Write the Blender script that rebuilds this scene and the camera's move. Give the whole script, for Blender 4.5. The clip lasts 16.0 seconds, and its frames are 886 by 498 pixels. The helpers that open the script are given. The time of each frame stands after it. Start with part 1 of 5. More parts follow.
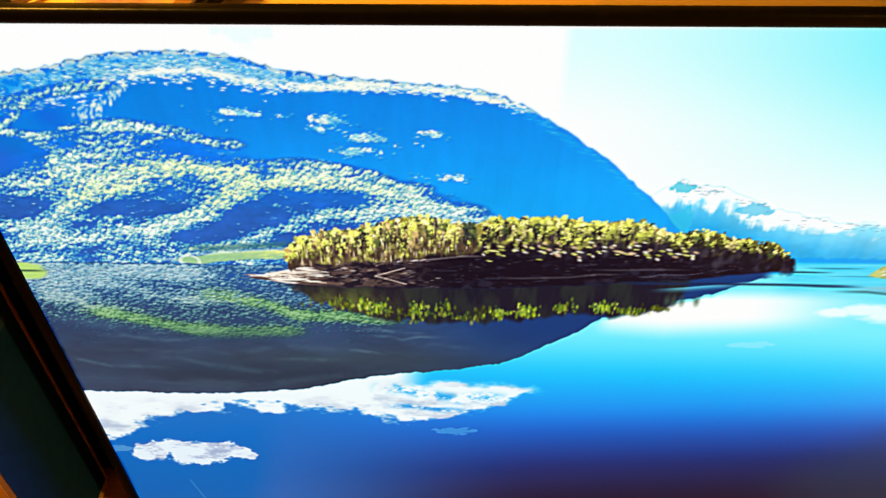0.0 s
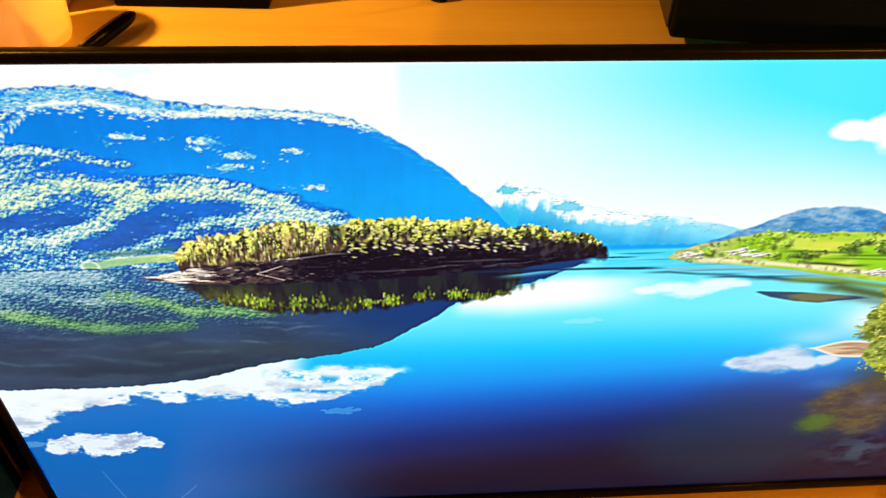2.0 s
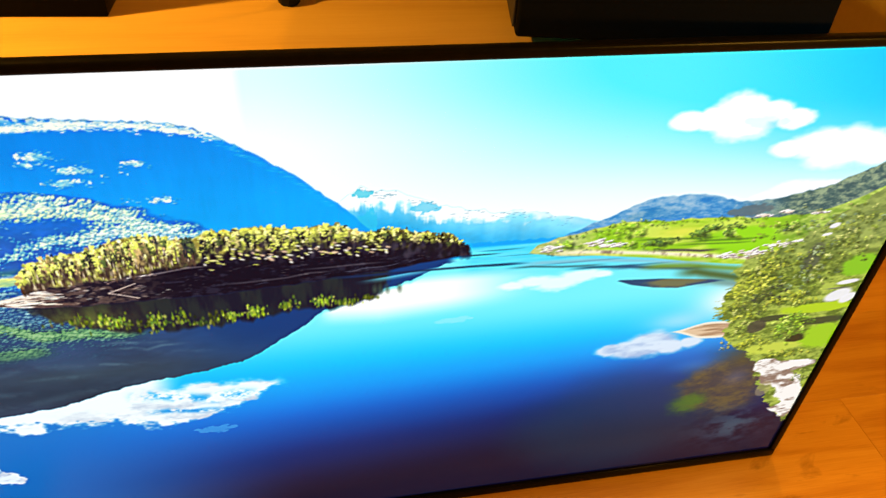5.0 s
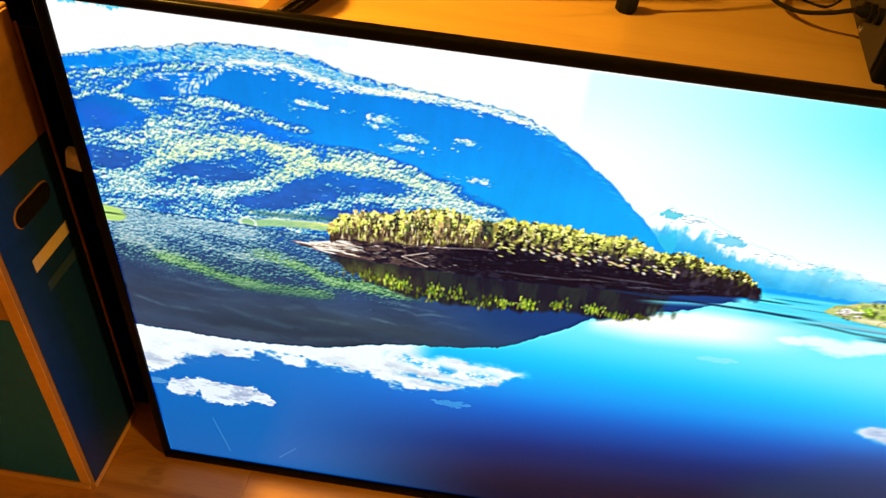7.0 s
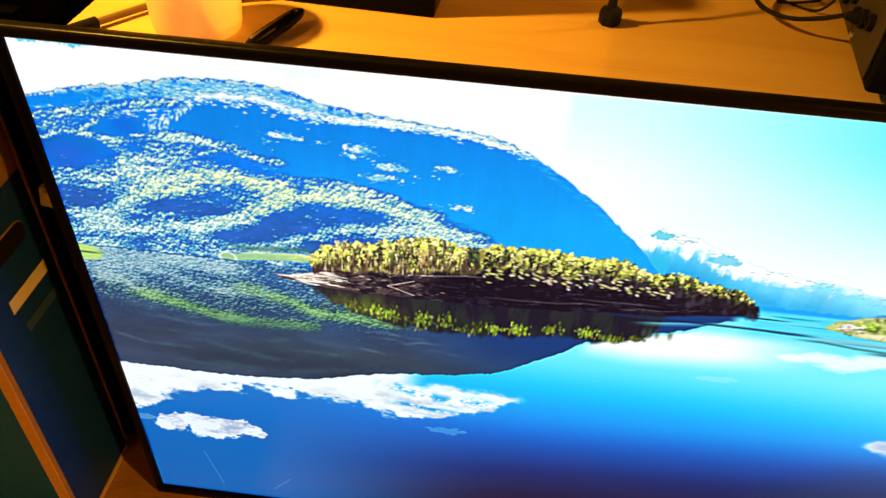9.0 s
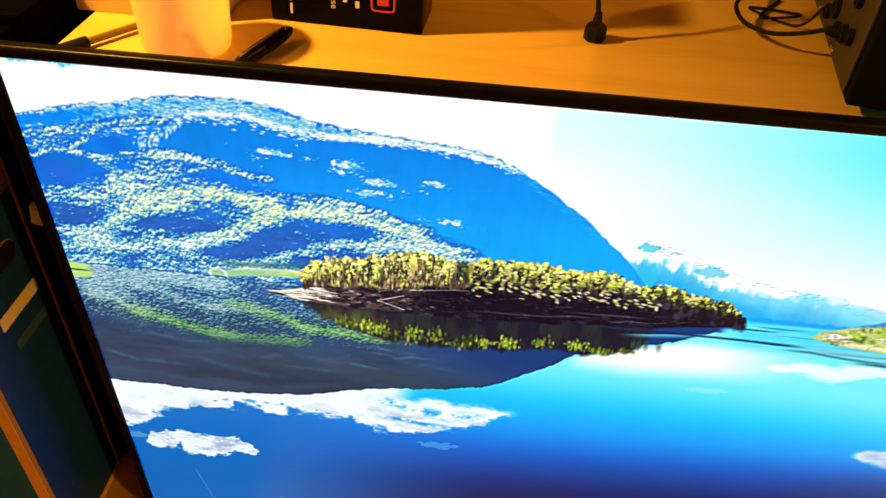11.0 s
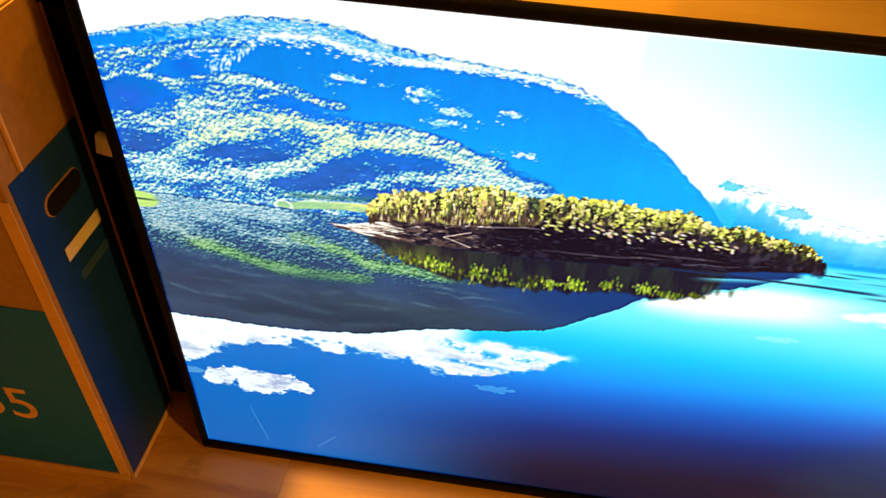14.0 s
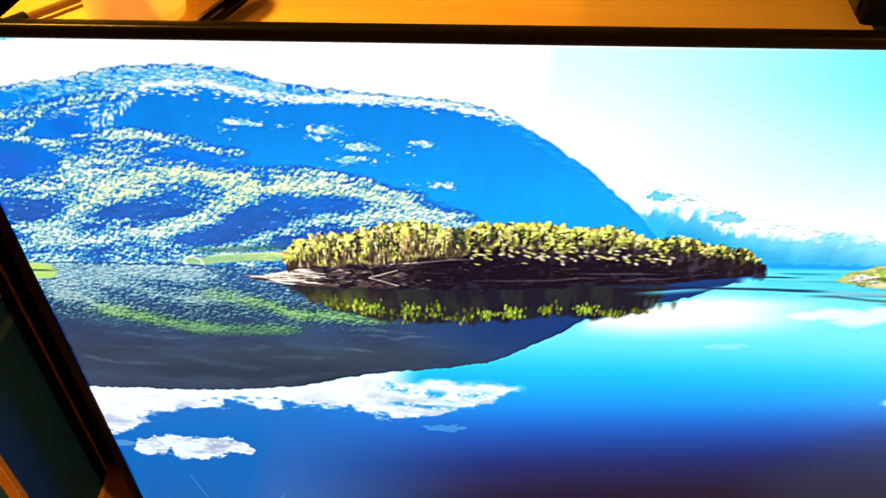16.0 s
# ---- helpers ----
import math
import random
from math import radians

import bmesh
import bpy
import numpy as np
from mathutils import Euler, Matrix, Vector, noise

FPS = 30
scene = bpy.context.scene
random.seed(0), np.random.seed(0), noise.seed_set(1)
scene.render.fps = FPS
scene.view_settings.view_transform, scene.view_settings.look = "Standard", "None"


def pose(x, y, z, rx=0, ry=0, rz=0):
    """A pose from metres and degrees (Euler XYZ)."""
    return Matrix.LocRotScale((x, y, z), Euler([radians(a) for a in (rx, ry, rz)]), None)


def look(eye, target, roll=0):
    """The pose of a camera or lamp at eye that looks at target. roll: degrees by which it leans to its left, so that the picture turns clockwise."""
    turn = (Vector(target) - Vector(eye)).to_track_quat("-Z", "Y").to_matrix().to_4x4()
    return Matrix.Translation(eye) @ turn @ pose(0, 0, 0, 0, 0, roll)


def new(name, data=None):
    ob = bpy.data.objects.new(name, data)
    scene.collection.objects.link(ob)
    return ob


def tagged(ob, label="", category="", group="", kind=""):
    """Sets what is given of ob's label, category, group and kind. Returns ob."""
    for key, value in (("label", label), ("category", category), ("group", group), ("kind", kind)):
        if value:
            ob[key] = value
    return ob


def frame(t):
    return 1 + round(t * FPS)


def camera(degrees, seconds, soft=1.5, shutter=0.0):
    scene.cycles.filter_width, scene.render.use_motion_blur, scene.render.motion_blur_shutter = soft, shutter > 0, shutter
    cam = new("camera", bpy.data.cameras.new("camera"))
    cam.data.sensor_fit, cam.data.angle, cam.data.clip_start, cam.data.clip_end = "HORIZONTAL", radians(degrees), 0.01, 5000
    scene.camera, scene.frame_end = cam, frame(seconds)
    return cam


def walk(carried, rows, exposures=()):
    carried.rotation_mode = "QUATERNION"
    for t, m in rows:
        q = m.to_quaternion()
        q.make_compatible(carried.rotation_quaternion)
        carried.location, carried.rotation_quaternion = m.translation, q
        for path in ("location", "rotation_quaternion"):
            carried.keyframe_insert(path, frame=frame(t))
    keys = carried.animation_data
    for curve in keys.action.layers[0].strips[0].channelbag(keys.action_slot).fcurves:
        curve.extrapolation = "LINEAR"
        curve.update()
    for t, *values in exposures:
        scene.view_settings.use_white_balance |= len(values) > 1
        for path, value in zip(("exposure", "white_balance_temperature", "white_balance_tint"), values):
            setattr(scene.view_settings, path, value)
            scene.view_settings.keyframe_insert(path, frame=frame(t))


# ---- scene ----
EXPOSURES = [(0, -0.10), (1, -0.10), (2, -0.05), (3, 0.0), (12.5, 0.0), (13.3, 0.13), (14.0, 0.13), (14.6, 0.05), (16, 0.05)]
SCREEN_POWER = 1.06
# The camera: seconds, eye, turn to the right, tilt up, lean, in degrees.
cam = camera(61.16, 16.0, soft=1.4)
PATH = [
    (0.0, (-0.2046, -0.4866, 0.9277), -1.951, -41.512, -0.559),
    (0.5, (-0.1847, -0.5058, 0.9402), 0.352, -43.327, 0.323),
    (1.0, (-0.1679, -0.5250, 0.9560), 1.257, -43.147, 0.556),
    (1.5, (-0.1569, -0.5592, 0.9815), 2.606, -41.122, 1.678),
    (2.0, (-0.1384, -0.5837, 0.9962), 4.810, -40.722, 1.875),
    (2.5, (-0.1129, -0.5981, 0.9981), 7.006, -39.616, 1.666),
    (2.8, (-0.0885, -0.6100, 1.0064), 11.527, -39.093, 3.122),
    (3.0, (-0.0707, -0.6076, 1.0078), 14.114, -38.917, 3.752),
    (3.2, (-0.0583, -0.6156, 1.0031), 16.251, -38.386, 3.517),
    (5.3, (-0.0973, -0.5869, 0.9936), 11.954, -40.709, 5.022),
    (5.5, (-0.1109, -0.5876, 0.9928), 10.659, -41.128, 5.746),
    (6.0, (-0.1451, -0.5817, 0.9914), 4.210, -41.403, 4.888),
    (6.5, (-0.1801, -0.5804, 0.9928), -1.026, -40.958, 5.142),
    (7.0, (-0.2045, -0.5818, 0.9906), -3.525, -41.130, 5.987),
    (7.5, (-0.2095, -0.5669, 0.9920), -3.774, -41.462, 5.521),
    (8.0, (-0.2045, -0.5515, 0.9986), -3.612, -40.514, 4.395),
    (8.5, (-0.1966, -0.5463, 0.9963), -3.686, -40.994, 4.020),
    (9.0, (-0.1927, -0.5445, 0.9964), -3.757, -41.072, 3.726),
    (9.5, (-0.1841, -0.5422, 0.9995), -3.091, -41.029, 2.844),
    (12.0, (-0.1894, -0.5534, 0.9982), -3.370, -39.245, 3.892),
    (12.5, (-0.1921, -0.5556, 0.9981), -4.306, -39.326, 2.868),
    (13.0, (-0.2058, -0.5662, 0.9849), -6.129, -40.261, 3.561),
    (13.5, (-0.2169, -0.5724, 0.9675), -7.178, -42.138, 3.838),
    (13.8, (-0.2090, -0.5647, 0.9530), -8.111, -42.467, 3.901),
    (14.0, (-0.2241, -0.5628, 0.9639), -5.928, -42.417, 3.216),
    (14.5, (-0.2310, -0.5398, 0.9615), -3.058, -42.313, 2.383),
    (15.0, (-0.2268, -0.5238, 0.9628), -2.789, -40.700, 0.949),
    (15.5, (-0.2103, -0.5137, 0.9625), -1.587, -40.172, -0.320),
    (16.0, (-0.1964, -0.5158, 0.9494), -1.773, -40.965, 0.017),
]


def aimed(eye, turn, tilt, lean):
    a, b = radians(turn), radians(tilt)
    way = Vector((math.sin(a) * math.cos(b), math.cos(a) * math.cos(b), math.sin(b)))
    return look(eye, Vector(eye) + way, lean)


walk(cam, [(t, aimed(eye, a, b, c)) for t, eye, a, b, c in PATH], EXPOSURES)

# ---- world and lamps ----
world = bpy.data.worlds.new("room_world")
scene.world = world
world.use_nodes = True
world.node_tree.nodes["Background"].inputs[0].default_value = (0.05, 0.035, 0.02, 1)
world.node_tree.nodes["Background"].inputs[1].default_value = 0.3


def area_lamp(name, eye, target, size, watts, colour):
    data = bpy.data.lights.new(name, "AREA")
    data.shape, data.size, data.energy, data.color = "DISK", size, watts, colour
    ob = new(name, data)
    ob.matrix_world = look(eye, target)
    return ob


area_lamp("desk_lamp_light", (-0.88, 0.02, 1.25), (-0.42, 0.10, 0.45), 0.05, 21, (1.0, 0.50, 0.06))
# unseen fill added to brighten the floor; set low so it misses the desk
area_lamp("floor_lamp_light", (1.30, -1.20, 0.95), (0.5, -0.2, 0.0), 0.12, 29, (1.0, 0.48, 0.05))
area_lamp("side_lamp_light", (0.84, 0.87, 1.95), (-0.05, 0.25, 0.66), 0.03, 11.5, (1.0, 0.41, 0.035))


# ---- materials ----
def material(name):
    m = bpy.data.materials.new(name)
    m.use_nodes = True
    t = m.node_tree
    return m, t, t.nodes["Principled BSDF"]


def node(t, kind, **values):
    n = t.nodes.new(kind)
    for key, v in values.items():
        n.inputs[key.replace("_", " ")].default_value = v
    return n


def ramp(t, source, *stops):
    r = t.nodes.new("ShaderNodeValToRGB")
    e = r.color_ramp.elements
    while len(e) < len(stops):
        e.new(0.5)
    for k, (p, c) in zip(e, stops):
        k.position, k.color = p, (*c, 1)
    t.links.new(source, r.inputs[0])
    return r.outputs[0]


def mapped(t, scale, space="Object"):
    c = t.nodes.new("ShaderNodeTexCoord")
    m = t.nodes.new("ShaderNodeMapping")
    m.inputs["Scale"].default_value = scale
    t.links.new(c.outputs[space], m.inputs[0])
    return m.outputs[0]


def noisy(t, vector, scale, detail=4.0, rough=0.55, distort=0.0):
    n = node(t, "ShaderNodeTexNoise", Scale=scale, Detail=detail, Roughness=rough, Distortion=distort)
    t.links.new(vector, n.inputs["Vector"])
    return n.outputs["Fac"]


def bumped(t, bsdf, height, strength, distance=0.002):
    b = node(t, "ShaderNodeBump", Strength=strength, Distance=distance)
    t.links.new(height, b.inputs["Height"])
    t.links.new(b.outputs[0], bsdf.inputs["Normal"])


def plain(name, dark, light, rough=0.5, metal=0.0, scale=40.0, bump=0.1, coat=0.0, shine=0.5):
    """A surface that varies between two colours at two scales, with fine relief."""
    m, t, b = material(name)
    v = mapped(t, (1, 1, 1))
    big, fine = noisy(t, v, scale * 0.15, 3), noisy(t, v, scale * 4, 5)
    mix = t.nodes.new("ShaderNodeMath")
    mix.operation = "MULTIPLY_ADD"
    mix.inputs[1].default_value = 0.5
    t.links.new(fine, mix.inputs[0])
    half = t.nodes.new("ShaderNodeMath")
    half.operation = "MULTIPLY"
    half.inputs[1].default_value = 0.5
    t.links.new(big, half.inputs[0])
    t.links.new(half.outputs[0], mix.inputs[2])
    t.links.new(ramp(t, mix.outputs[0], (0.3, dark), (0.7, light)), b.inputs["Base Color"])
    r = t.nodes.new("ShaderNodeMapRange")
    r.inputs["To Min"].default_value, r.inputs["To Max"].default_value = rough * 0.8, min(1, rough * 1.25)
    t.links.new(big, r.inputs["Value"])
    t.links.new(r.outputs[0], b.inputs["Roughness"])
    b.inputs["Metallic"].default_value = metal
    b.inputs["Coat Weight"].default_value = coat
    b.inputs["Specular IOR Level"].default_value = shine
    if bump:
        bumped(t, b, fine, bump, 0.001)
    return m


def wood(name, dark, mid, light, scale, rough, knots=0.0, piece=False):
    """Grain along x, broad bands, pores and, where asked for, knots."""
    m, t, b = material(name)
    v = mapped(t, (0.7, 7, 7))
    if piece:
        info = t.nodes.new("ShaderNodeObjectInfo")
        add = t.nodes.new("ShaderNodeVectorMath")
        mul = t.nodes.new("ShaderNodeVectorMath")
        mul.operation = "SCALE"
        mul.inputs[0].default_value = (37, 11, 5)
        t.links.new(info.outputs["Random"], mul.inputs["Scale"])
        t.links.new(v, add.inputs[0])
        t.links.new(mul.outputs[0], add.inputs[1])
        v = add.outputs[0]
    band = noisy(t, v, scale, 3, 0.5, 1.2)
    pore = noisy(t, mapped(t, (6, 160, 160)), 3.0, 3, 0.6)
    both = t.nodes.new("ShaderNodeMix")
    both.inputs[0].default_value = 0.3
    t.links.new(band, both.inputs[2])
    t.links.new(pore, both.inputs[3])
    out = ramp(t, both.outputs[0], (0.28, dark), (0.5, mid), (0.72, light))
    if knots:
        k = noisy(t, mapped(t, (3.2, 9, 9)), 1.6, 5, 0.65, 0.8)
        spot = t.nodes.new("ShaderNodeMapRange")
        spot.inputs["From Min"].default_value, spot.inputs["From Max"].default_value = 0.60, 0.74
        spot.inputs["To Max"].default_value = knots
        t.links.new(k, spot.inputs["Value"])
        blend = t.nodes.new("ShaderNodeMix")
        blend.data_type = "RGBA"
        blend.inputs[7].default_value = (*[c * 0.45 for c in dark], 1)
        t.links.new(spot.outputs[0], blend.inputs[0])
        t.links.new(out, blend.inputs[6])
        out = blend.outputs[2]
    if piece:
        hue = t.nodes.new("ShaderNodeHueSaturation")
        rng = t.nodes.new("ShaderNodeMapRange")
        rng.inputs["To Min"].default_value, rng.inputs["To Max"].default_value = 0.90, 1.10
        t.links.new(info.outputs["Random"], rng.inputs["Value"])
        t.links.new(rng.outputs[0], hue.inputs["Value"])
        t.links.new(out, hue.inputs["Color"])
        out = hue.outputs[0]
    t.links.new(out, b.inputs["Base Color"])
    b.inputs["Roughness"].default_value = rough
    bumped(t, b, both.outputs[0], 0.12, 0.0008)
    return m


FLOOR_WOOD = wood("oak_laminate", (0.38, 0.15, 0.022), (0.58, 0.30, 0.055), (0.70, 0.40, 0.09), 2.4, 0.40, 0.75, True)
FLOOR_GAP = plain("floor_underlay", (0.14, 0.07, 0.02), (0.20, 0.10, 0.03), 0.9)
DESK_WOOD = wood("beech_veneer", (0.47, 0.27, 0.060), (0.55, 0.34, 0.085), (0.61, 0.39, 0.11), 1.6, 0.42)
DESK_EDGE = plain("beech_edging", (0.42, 0.24, 0.09), (0.5, 0.3, 0.12), 0.5)
WALL_PAINT = plain("cream_wall_paint", (0.46, 0.36, 0.12), (0.52, 0.41, 0.15), 0.85, scale=12, bump=0.25)
CEILING_PAINT = plain("white_ceiling_paint", (0.72, 0.70, 0.66), (0.78, 0.76, 0.72), 0.9, scale=12, bump=0.2)
SKIRTING = plain("cream_gloss_paint", (0.62, 0.52, 0.34), (0.7, 0.6, 0.42), 0.35, scale=10, bump=0.05)
BLACK_GLOSS = plain("black_gloss_plastic", (0.002, 0.002, 0.003), (0.004, 0.0035, 0.004), 0.16, scale=60, bump=0.03, shine=0.03)
BLACK_MATT = plain("black_matt_plastic", (0.0018, 0.0018, 0.0018), (0.004, 0.0036, 0.0032), 0.6, scale=60, bump=0.15, shine=0.04)
# almost no colour, so the cabinet shape stays as dark as an unlit gap
GAP_BLACK = plain("near_black_gap_fill", (0.0003, 0.0003, 0.0003), (0.0008, 0.0007, 0.0006), 0.7, scale=30, bump=0.15, shine=0.008)
BEZEL_GLOSS = plain("smeared_black_gloss_plastic", (0.002, 0.002, 0.003), (0.006, 0.005, 0.005), 0.30, scale=22, bump=0.35, shine=0.08)
CARD = plain("brown_corrugated_card", (0.19, 0.09, 0.022), (0.28, 0.145, 0.038), 0.85, scale=25, bump=0.3)
CARD_PALE = plain("pale_card_edge", (0.42, 0.22, 0.07), (0.56, 0.32, 0.12), 0.85, scale=25, bump=0.3)
TEAL_PRINT = plain("teal_print", (0.002, 0.080, 0.460), (0.004, 0.105, 0.600), 0.6, scale=16, bump=0.12, shine=0.12)
NAVY_PRINT = plain("navy_print", (0.003, 0.022, 0.150), (0.006, 0.040, 0.260), 0.42, scale=16, bump=0.12, shine=0.2)
FADED = plain("faded_blue_print", (0.012, 0.040, 0.16), (0.03, 0.07, 0.22), 0.6, scale=60, shine=0.15)
STICKER = plain("white_paper_sticker", (0.45, 0.40, 0.32), (0.60, 0.55, 0.46), 0.7, scale=50)
CHROME = plain("worn_chrome", (0.55, 0.52, 0.47), (0.75, 0.72, 0.66), 0.22, 1.0, 50, 0.05)
LATCH_METAL = plain("bright_nickel", (0.70, 0.68, 0.62), (0.92, 0.90, 0.84), 0.35, 0.15, 50, 0.05)
STEEL = plain("brushed_steel", (0.28, 0.22, 0.16), (0.50, 0.42, 0.32), 0.4, 1.0, 80, 0.1)
PORT_PANEL = plain("dusty_brown_grey_panel", (0.004, 0.003, 0.0025), (0.030, 0.021, 0.014), 0.6, 0.0, 45, 0.4)
DULL_BRASS = plain("tarnished_brown_steel", (0.10, 0.062, 0.024), (0.22, 0.14, 0.055), 0.45, 0.3, 80, 0.15)
RUBBER = plain("black_rubber", (0.004, 0.0036, 0.0034), (0.009, 0.008, 0.007), 0.6, scale=60, shine=0.08)
WHITE_INK = plain("white_ink", (0.45, 0.43, 0.40), (0.55, 0.53, 0.50), 0.6)
RED_INK = plain("red_ink", (0.30, 0.012, 0.02), (0.40, 0.02, 0.03), 0.5)
CREAM_BOARD = wood("pale_plywood", (0.52, 0.33, 0.13), (0.60, 0.40, 0.17), (0.66, 0.45, 0.2), 1.5, 0.5)


def cup_material():
    m, t, b = material("frosted_white_plastic")
    v = mapped(t, (1, 1, 1))
    t.links.new(ramp(t, noisy(t, v, 14, 3), (0.3, (0.84, 0.70, 0.42)), (0.7, (0.91, 0.79, 0.52))), b.inputs["Base Color"])
    b.inputs["Roughness"].default_value = 0.4
    through_light = node(t, "ShaderNodeBsdfTranslucent", Color=(0.95, 0.82, 0.52, 1))
    clear = node(t, "ShaderNodeBsdfTransparent", Color=(1.0, 0.95, 0.86, 1))
    both = t.nodes.new("ShaderNodeMixShader")
    both.inputs[0].default_value = 0.5
    t.links.new(b.outputs[0], both.inputs[1])
    t.links.new(through_light.outputs[0], both.inputs[2])
    thin = t.nodes.new("ShaderNodeMixShader")
    thin.inputs[0].default_value = 0.28
    t.links.new(both.outputs[0], thin.inputs[1])
    t.links.new(clear.outputs[0], thin.inputs[2])
    t.links.new(thin.outputs[0], t.nodes["Material Output"].inputs["Surface"])
    return m


def screen_material():
    """A lit panel behind a half-glossy film: the shown picture is its own light."""
    m, t, b = material("lit_panel")
    a = t.nodes.new("ShaderNodeAttribute")
    a.attribute_name = "shown"
    b.inputs["Base Color"].default_value = (0.0015, 0.0015, 0.002, 1)
    b.inputs["Roughness"].default_value = 0.16
    b.inputs["Specular IOR Level"].default_value = 0.12
    t.links.new(a.outputs["Color"], b.inputs["Emission Color"])
    b.inputs["Emission Strength"].default_value = SCREEN_POWER
    return m


CUP_PLASTIC, LIT_PANEL = cup_material(), screen_material()


# ---- building helpers ----
def block(x0, x1, y0, y1, z0, z1, bevel=0.0, segments=2):
    bm = bmesh.new()
    bmesh.ops.create_cube(bm, size=1)
    for v in bm.verts:
        v.co = Vector(((x0 + x1) / 2 + v.co.x * (x1 - x0), (y0 + y1) / 2 + v.co.y * (y1 - y0), (z0 + z1) / 2 + v.co.z * (z1 - z0)))
    if bevel:
        bmesh.ops.bevel(bm, geom=bm.edges[:], offset=bevel, segments=segments, affect="EDGES", profile=0.5)
    return bm


def lathe(profile, sides=40):
    """Turns a profile of (radius, height) about the z axis."""
    bm = bmesh.new()
    rings = []
    for r, z in profile:
        if r < 1e-6:
            rings.append([bm.verts.new((0, 0, z))])
        else:
            rings.append([bm.verts.new((r * math.cos(2 * math.pi * i / sides), r * math.sin(2 * math.pi * i / sides), z)) for i in range(sides)])
    for a, b in zip(rings, rings[1:]):
        for i in range(sides):
            j = (i + 1) % sides
            quad = [a[i % len(a)], a[j % len(a)], b[j % len(b)], b[i % len(b)]]
            face = list(dict.fromkeys(quad))
            if len(face) > 2:
                bm.faces.new(face)
    bmesh.ops.recalc_face_normals(bm, faces=bm.faces[:])
    return bm


def tube(points, radius, sides=10, per=10):
    """A round cord along a smooth line through the points."""
    pts = [Vector(p) for p in points]
    line = []
    for i in range(len(pts) - 1):
        p0, p1, p2, p3 = pts[max(i - 1, 0)], pts[i], pts[i + 1], pts[min(i + 2, len(pts) - 1)]
        for k in range(per):
            u = k / per
            line.append(0.5 * (2 * p1 + (p2 - p0) * u + (2 * p0 - 5 * p1 + 4 * p2 - p3) * u * u + (3 * p1 - p0 - 3 * p2 + p3) * u ** 3))
    line.append(pts[-1])
    bm = bmesh.new()
    rings = []
    for i, p in enumerate(line):
        way = (line[min(i + 1, len(line) - 1)] - line[max(i - 1, 0)]).normalized()
        side = way.cross(Vector((0.13, 0.31, 0.94))).normalized()
        up = way.cross(side)
        rings.append([bm.verts.new(p + radius * (math.cos(2 * math.pi * k / sides) * side + math.sin(2 * math.pi * k / sides) * up)) for k in range(sides)])
    for a, b in zip(rings, rings[1:]):
        for k in range(sides):
            bm.faces.new((a[k], a[(k + 1) % sides], b[(k + 1) % sides], b[k]))
    bm.faces.new(rings[0]), bm.faces.new(rings[-1])
    bmesh.ops.recalc_face_normals(bm, faces=bm.faces[:])
    return bm


def mesh_of(name, bm, mat, smooth=True):
    me = bpy.data.meshes.new(name)
    bm.to_mesh(me)
    bm.free()
    me.materials.append(mat)
    if smooth:
        me.set_sharp_from_angle(angle=radians(35))
        me.polygons.foreach_set("use_smooth", [True] * len(me.polygons))
    return me


def part(name, bm, mat, parent, label="", at=None, smooth=True):
    ob = new(name, mesh_of(name, bm, mat, smooth))
    ob.parent = parent
    if at is not None:
        ob.matrix_local = at
    return tagged(ob, label)


def thing(name, label, category, at=None, group=""):
    ob = new(name)
    ob.empty_display_size = 0.05
    if at is not None:
        ob.matrix_world = at
    return tagged(ob, label, category, group)


def solid(name, bm, mat, label, category, at=None, kind=""):
    ob = new(name, mesh_of(name, bm, mat))
    if at is not None:
        ob.matrix_world = at
    return tagged(ob, label, category, "", kind)


def lettering(name, words, size, mat, parent, at, deep=0.0004, label=""):
    """Words in the built-in font, as a mesh with a little thickness."""
    data = bpy.data.curves.new(name, "FONT")
    data.body, data.size, data.extrude = words, size, deep
    data.align_x, data.align_y = "CENTER", "CENTER"
    temp = new("temp", data)
    me = bpy.data.meshes.new_from_object(temp.evaluated_get(bpy.context.evaluated_depsgraph_get()))
    bpy.data.objects.remove(temp)
    me.materials.clear()
    me.materials.append(mat)
    ob = new(name, me)
    ob.parent, ob.matrix_local = parent, at
    return tagged(ob, label)


# ---- the room ----
ROOM_W, ROOM_E, ROOM_S, ROOM_N, ROOM_H = -2.3, 1.495, -2.6, 2.3, 2.5
floor = solid("floor", block(ROOM_W, ROOM_E, ROOM_S, ROOM_N, -0.06, -0.012), FLOOR_GAP, "orange oak laminate floor of long knotty planks", "floor", kind="structure")
solid("ceiling", block(ROOM_W, ROOM_E, ROOM_S, ROOM_N, ROOM_H, ROOM_H + 0.1), CEILING_PAINT, "plain white painted ceiling", "ceiling", kind="structure")
solid("wall_east", block(ROOM_E, ROOM_E + 0.1, ROOM_S, ROOM_N, -0.06, ROOM_H), WALL_PAINT, "cream painted wall with a baseboard", "wall", kind="structure")
solid("wall_west", block(ROOM_W - 0.1, ROOM_W, ROOM_S, ROOM_N, -0.06, ROOM_H), WALL_PAINT, "cream painted wall", "wall", kind="structure")
solid("wall_north", block(ROOM_W - 0.1, ROOM_E + 0.1, ROOM_N, ROOM_N + 0.1, -0.06, ROOM_H), WALL_PAINT, "cream painted wall", "wall", kind="structure")
solid("wall_south", block(ROOM_W - 0.1, ROOM_E + 0.1, ROOM_S - 0.1, ROOM_S, -0.06, ROOM_H), WALL_PAINT, "cream painted wall", "wall", kind="structure")
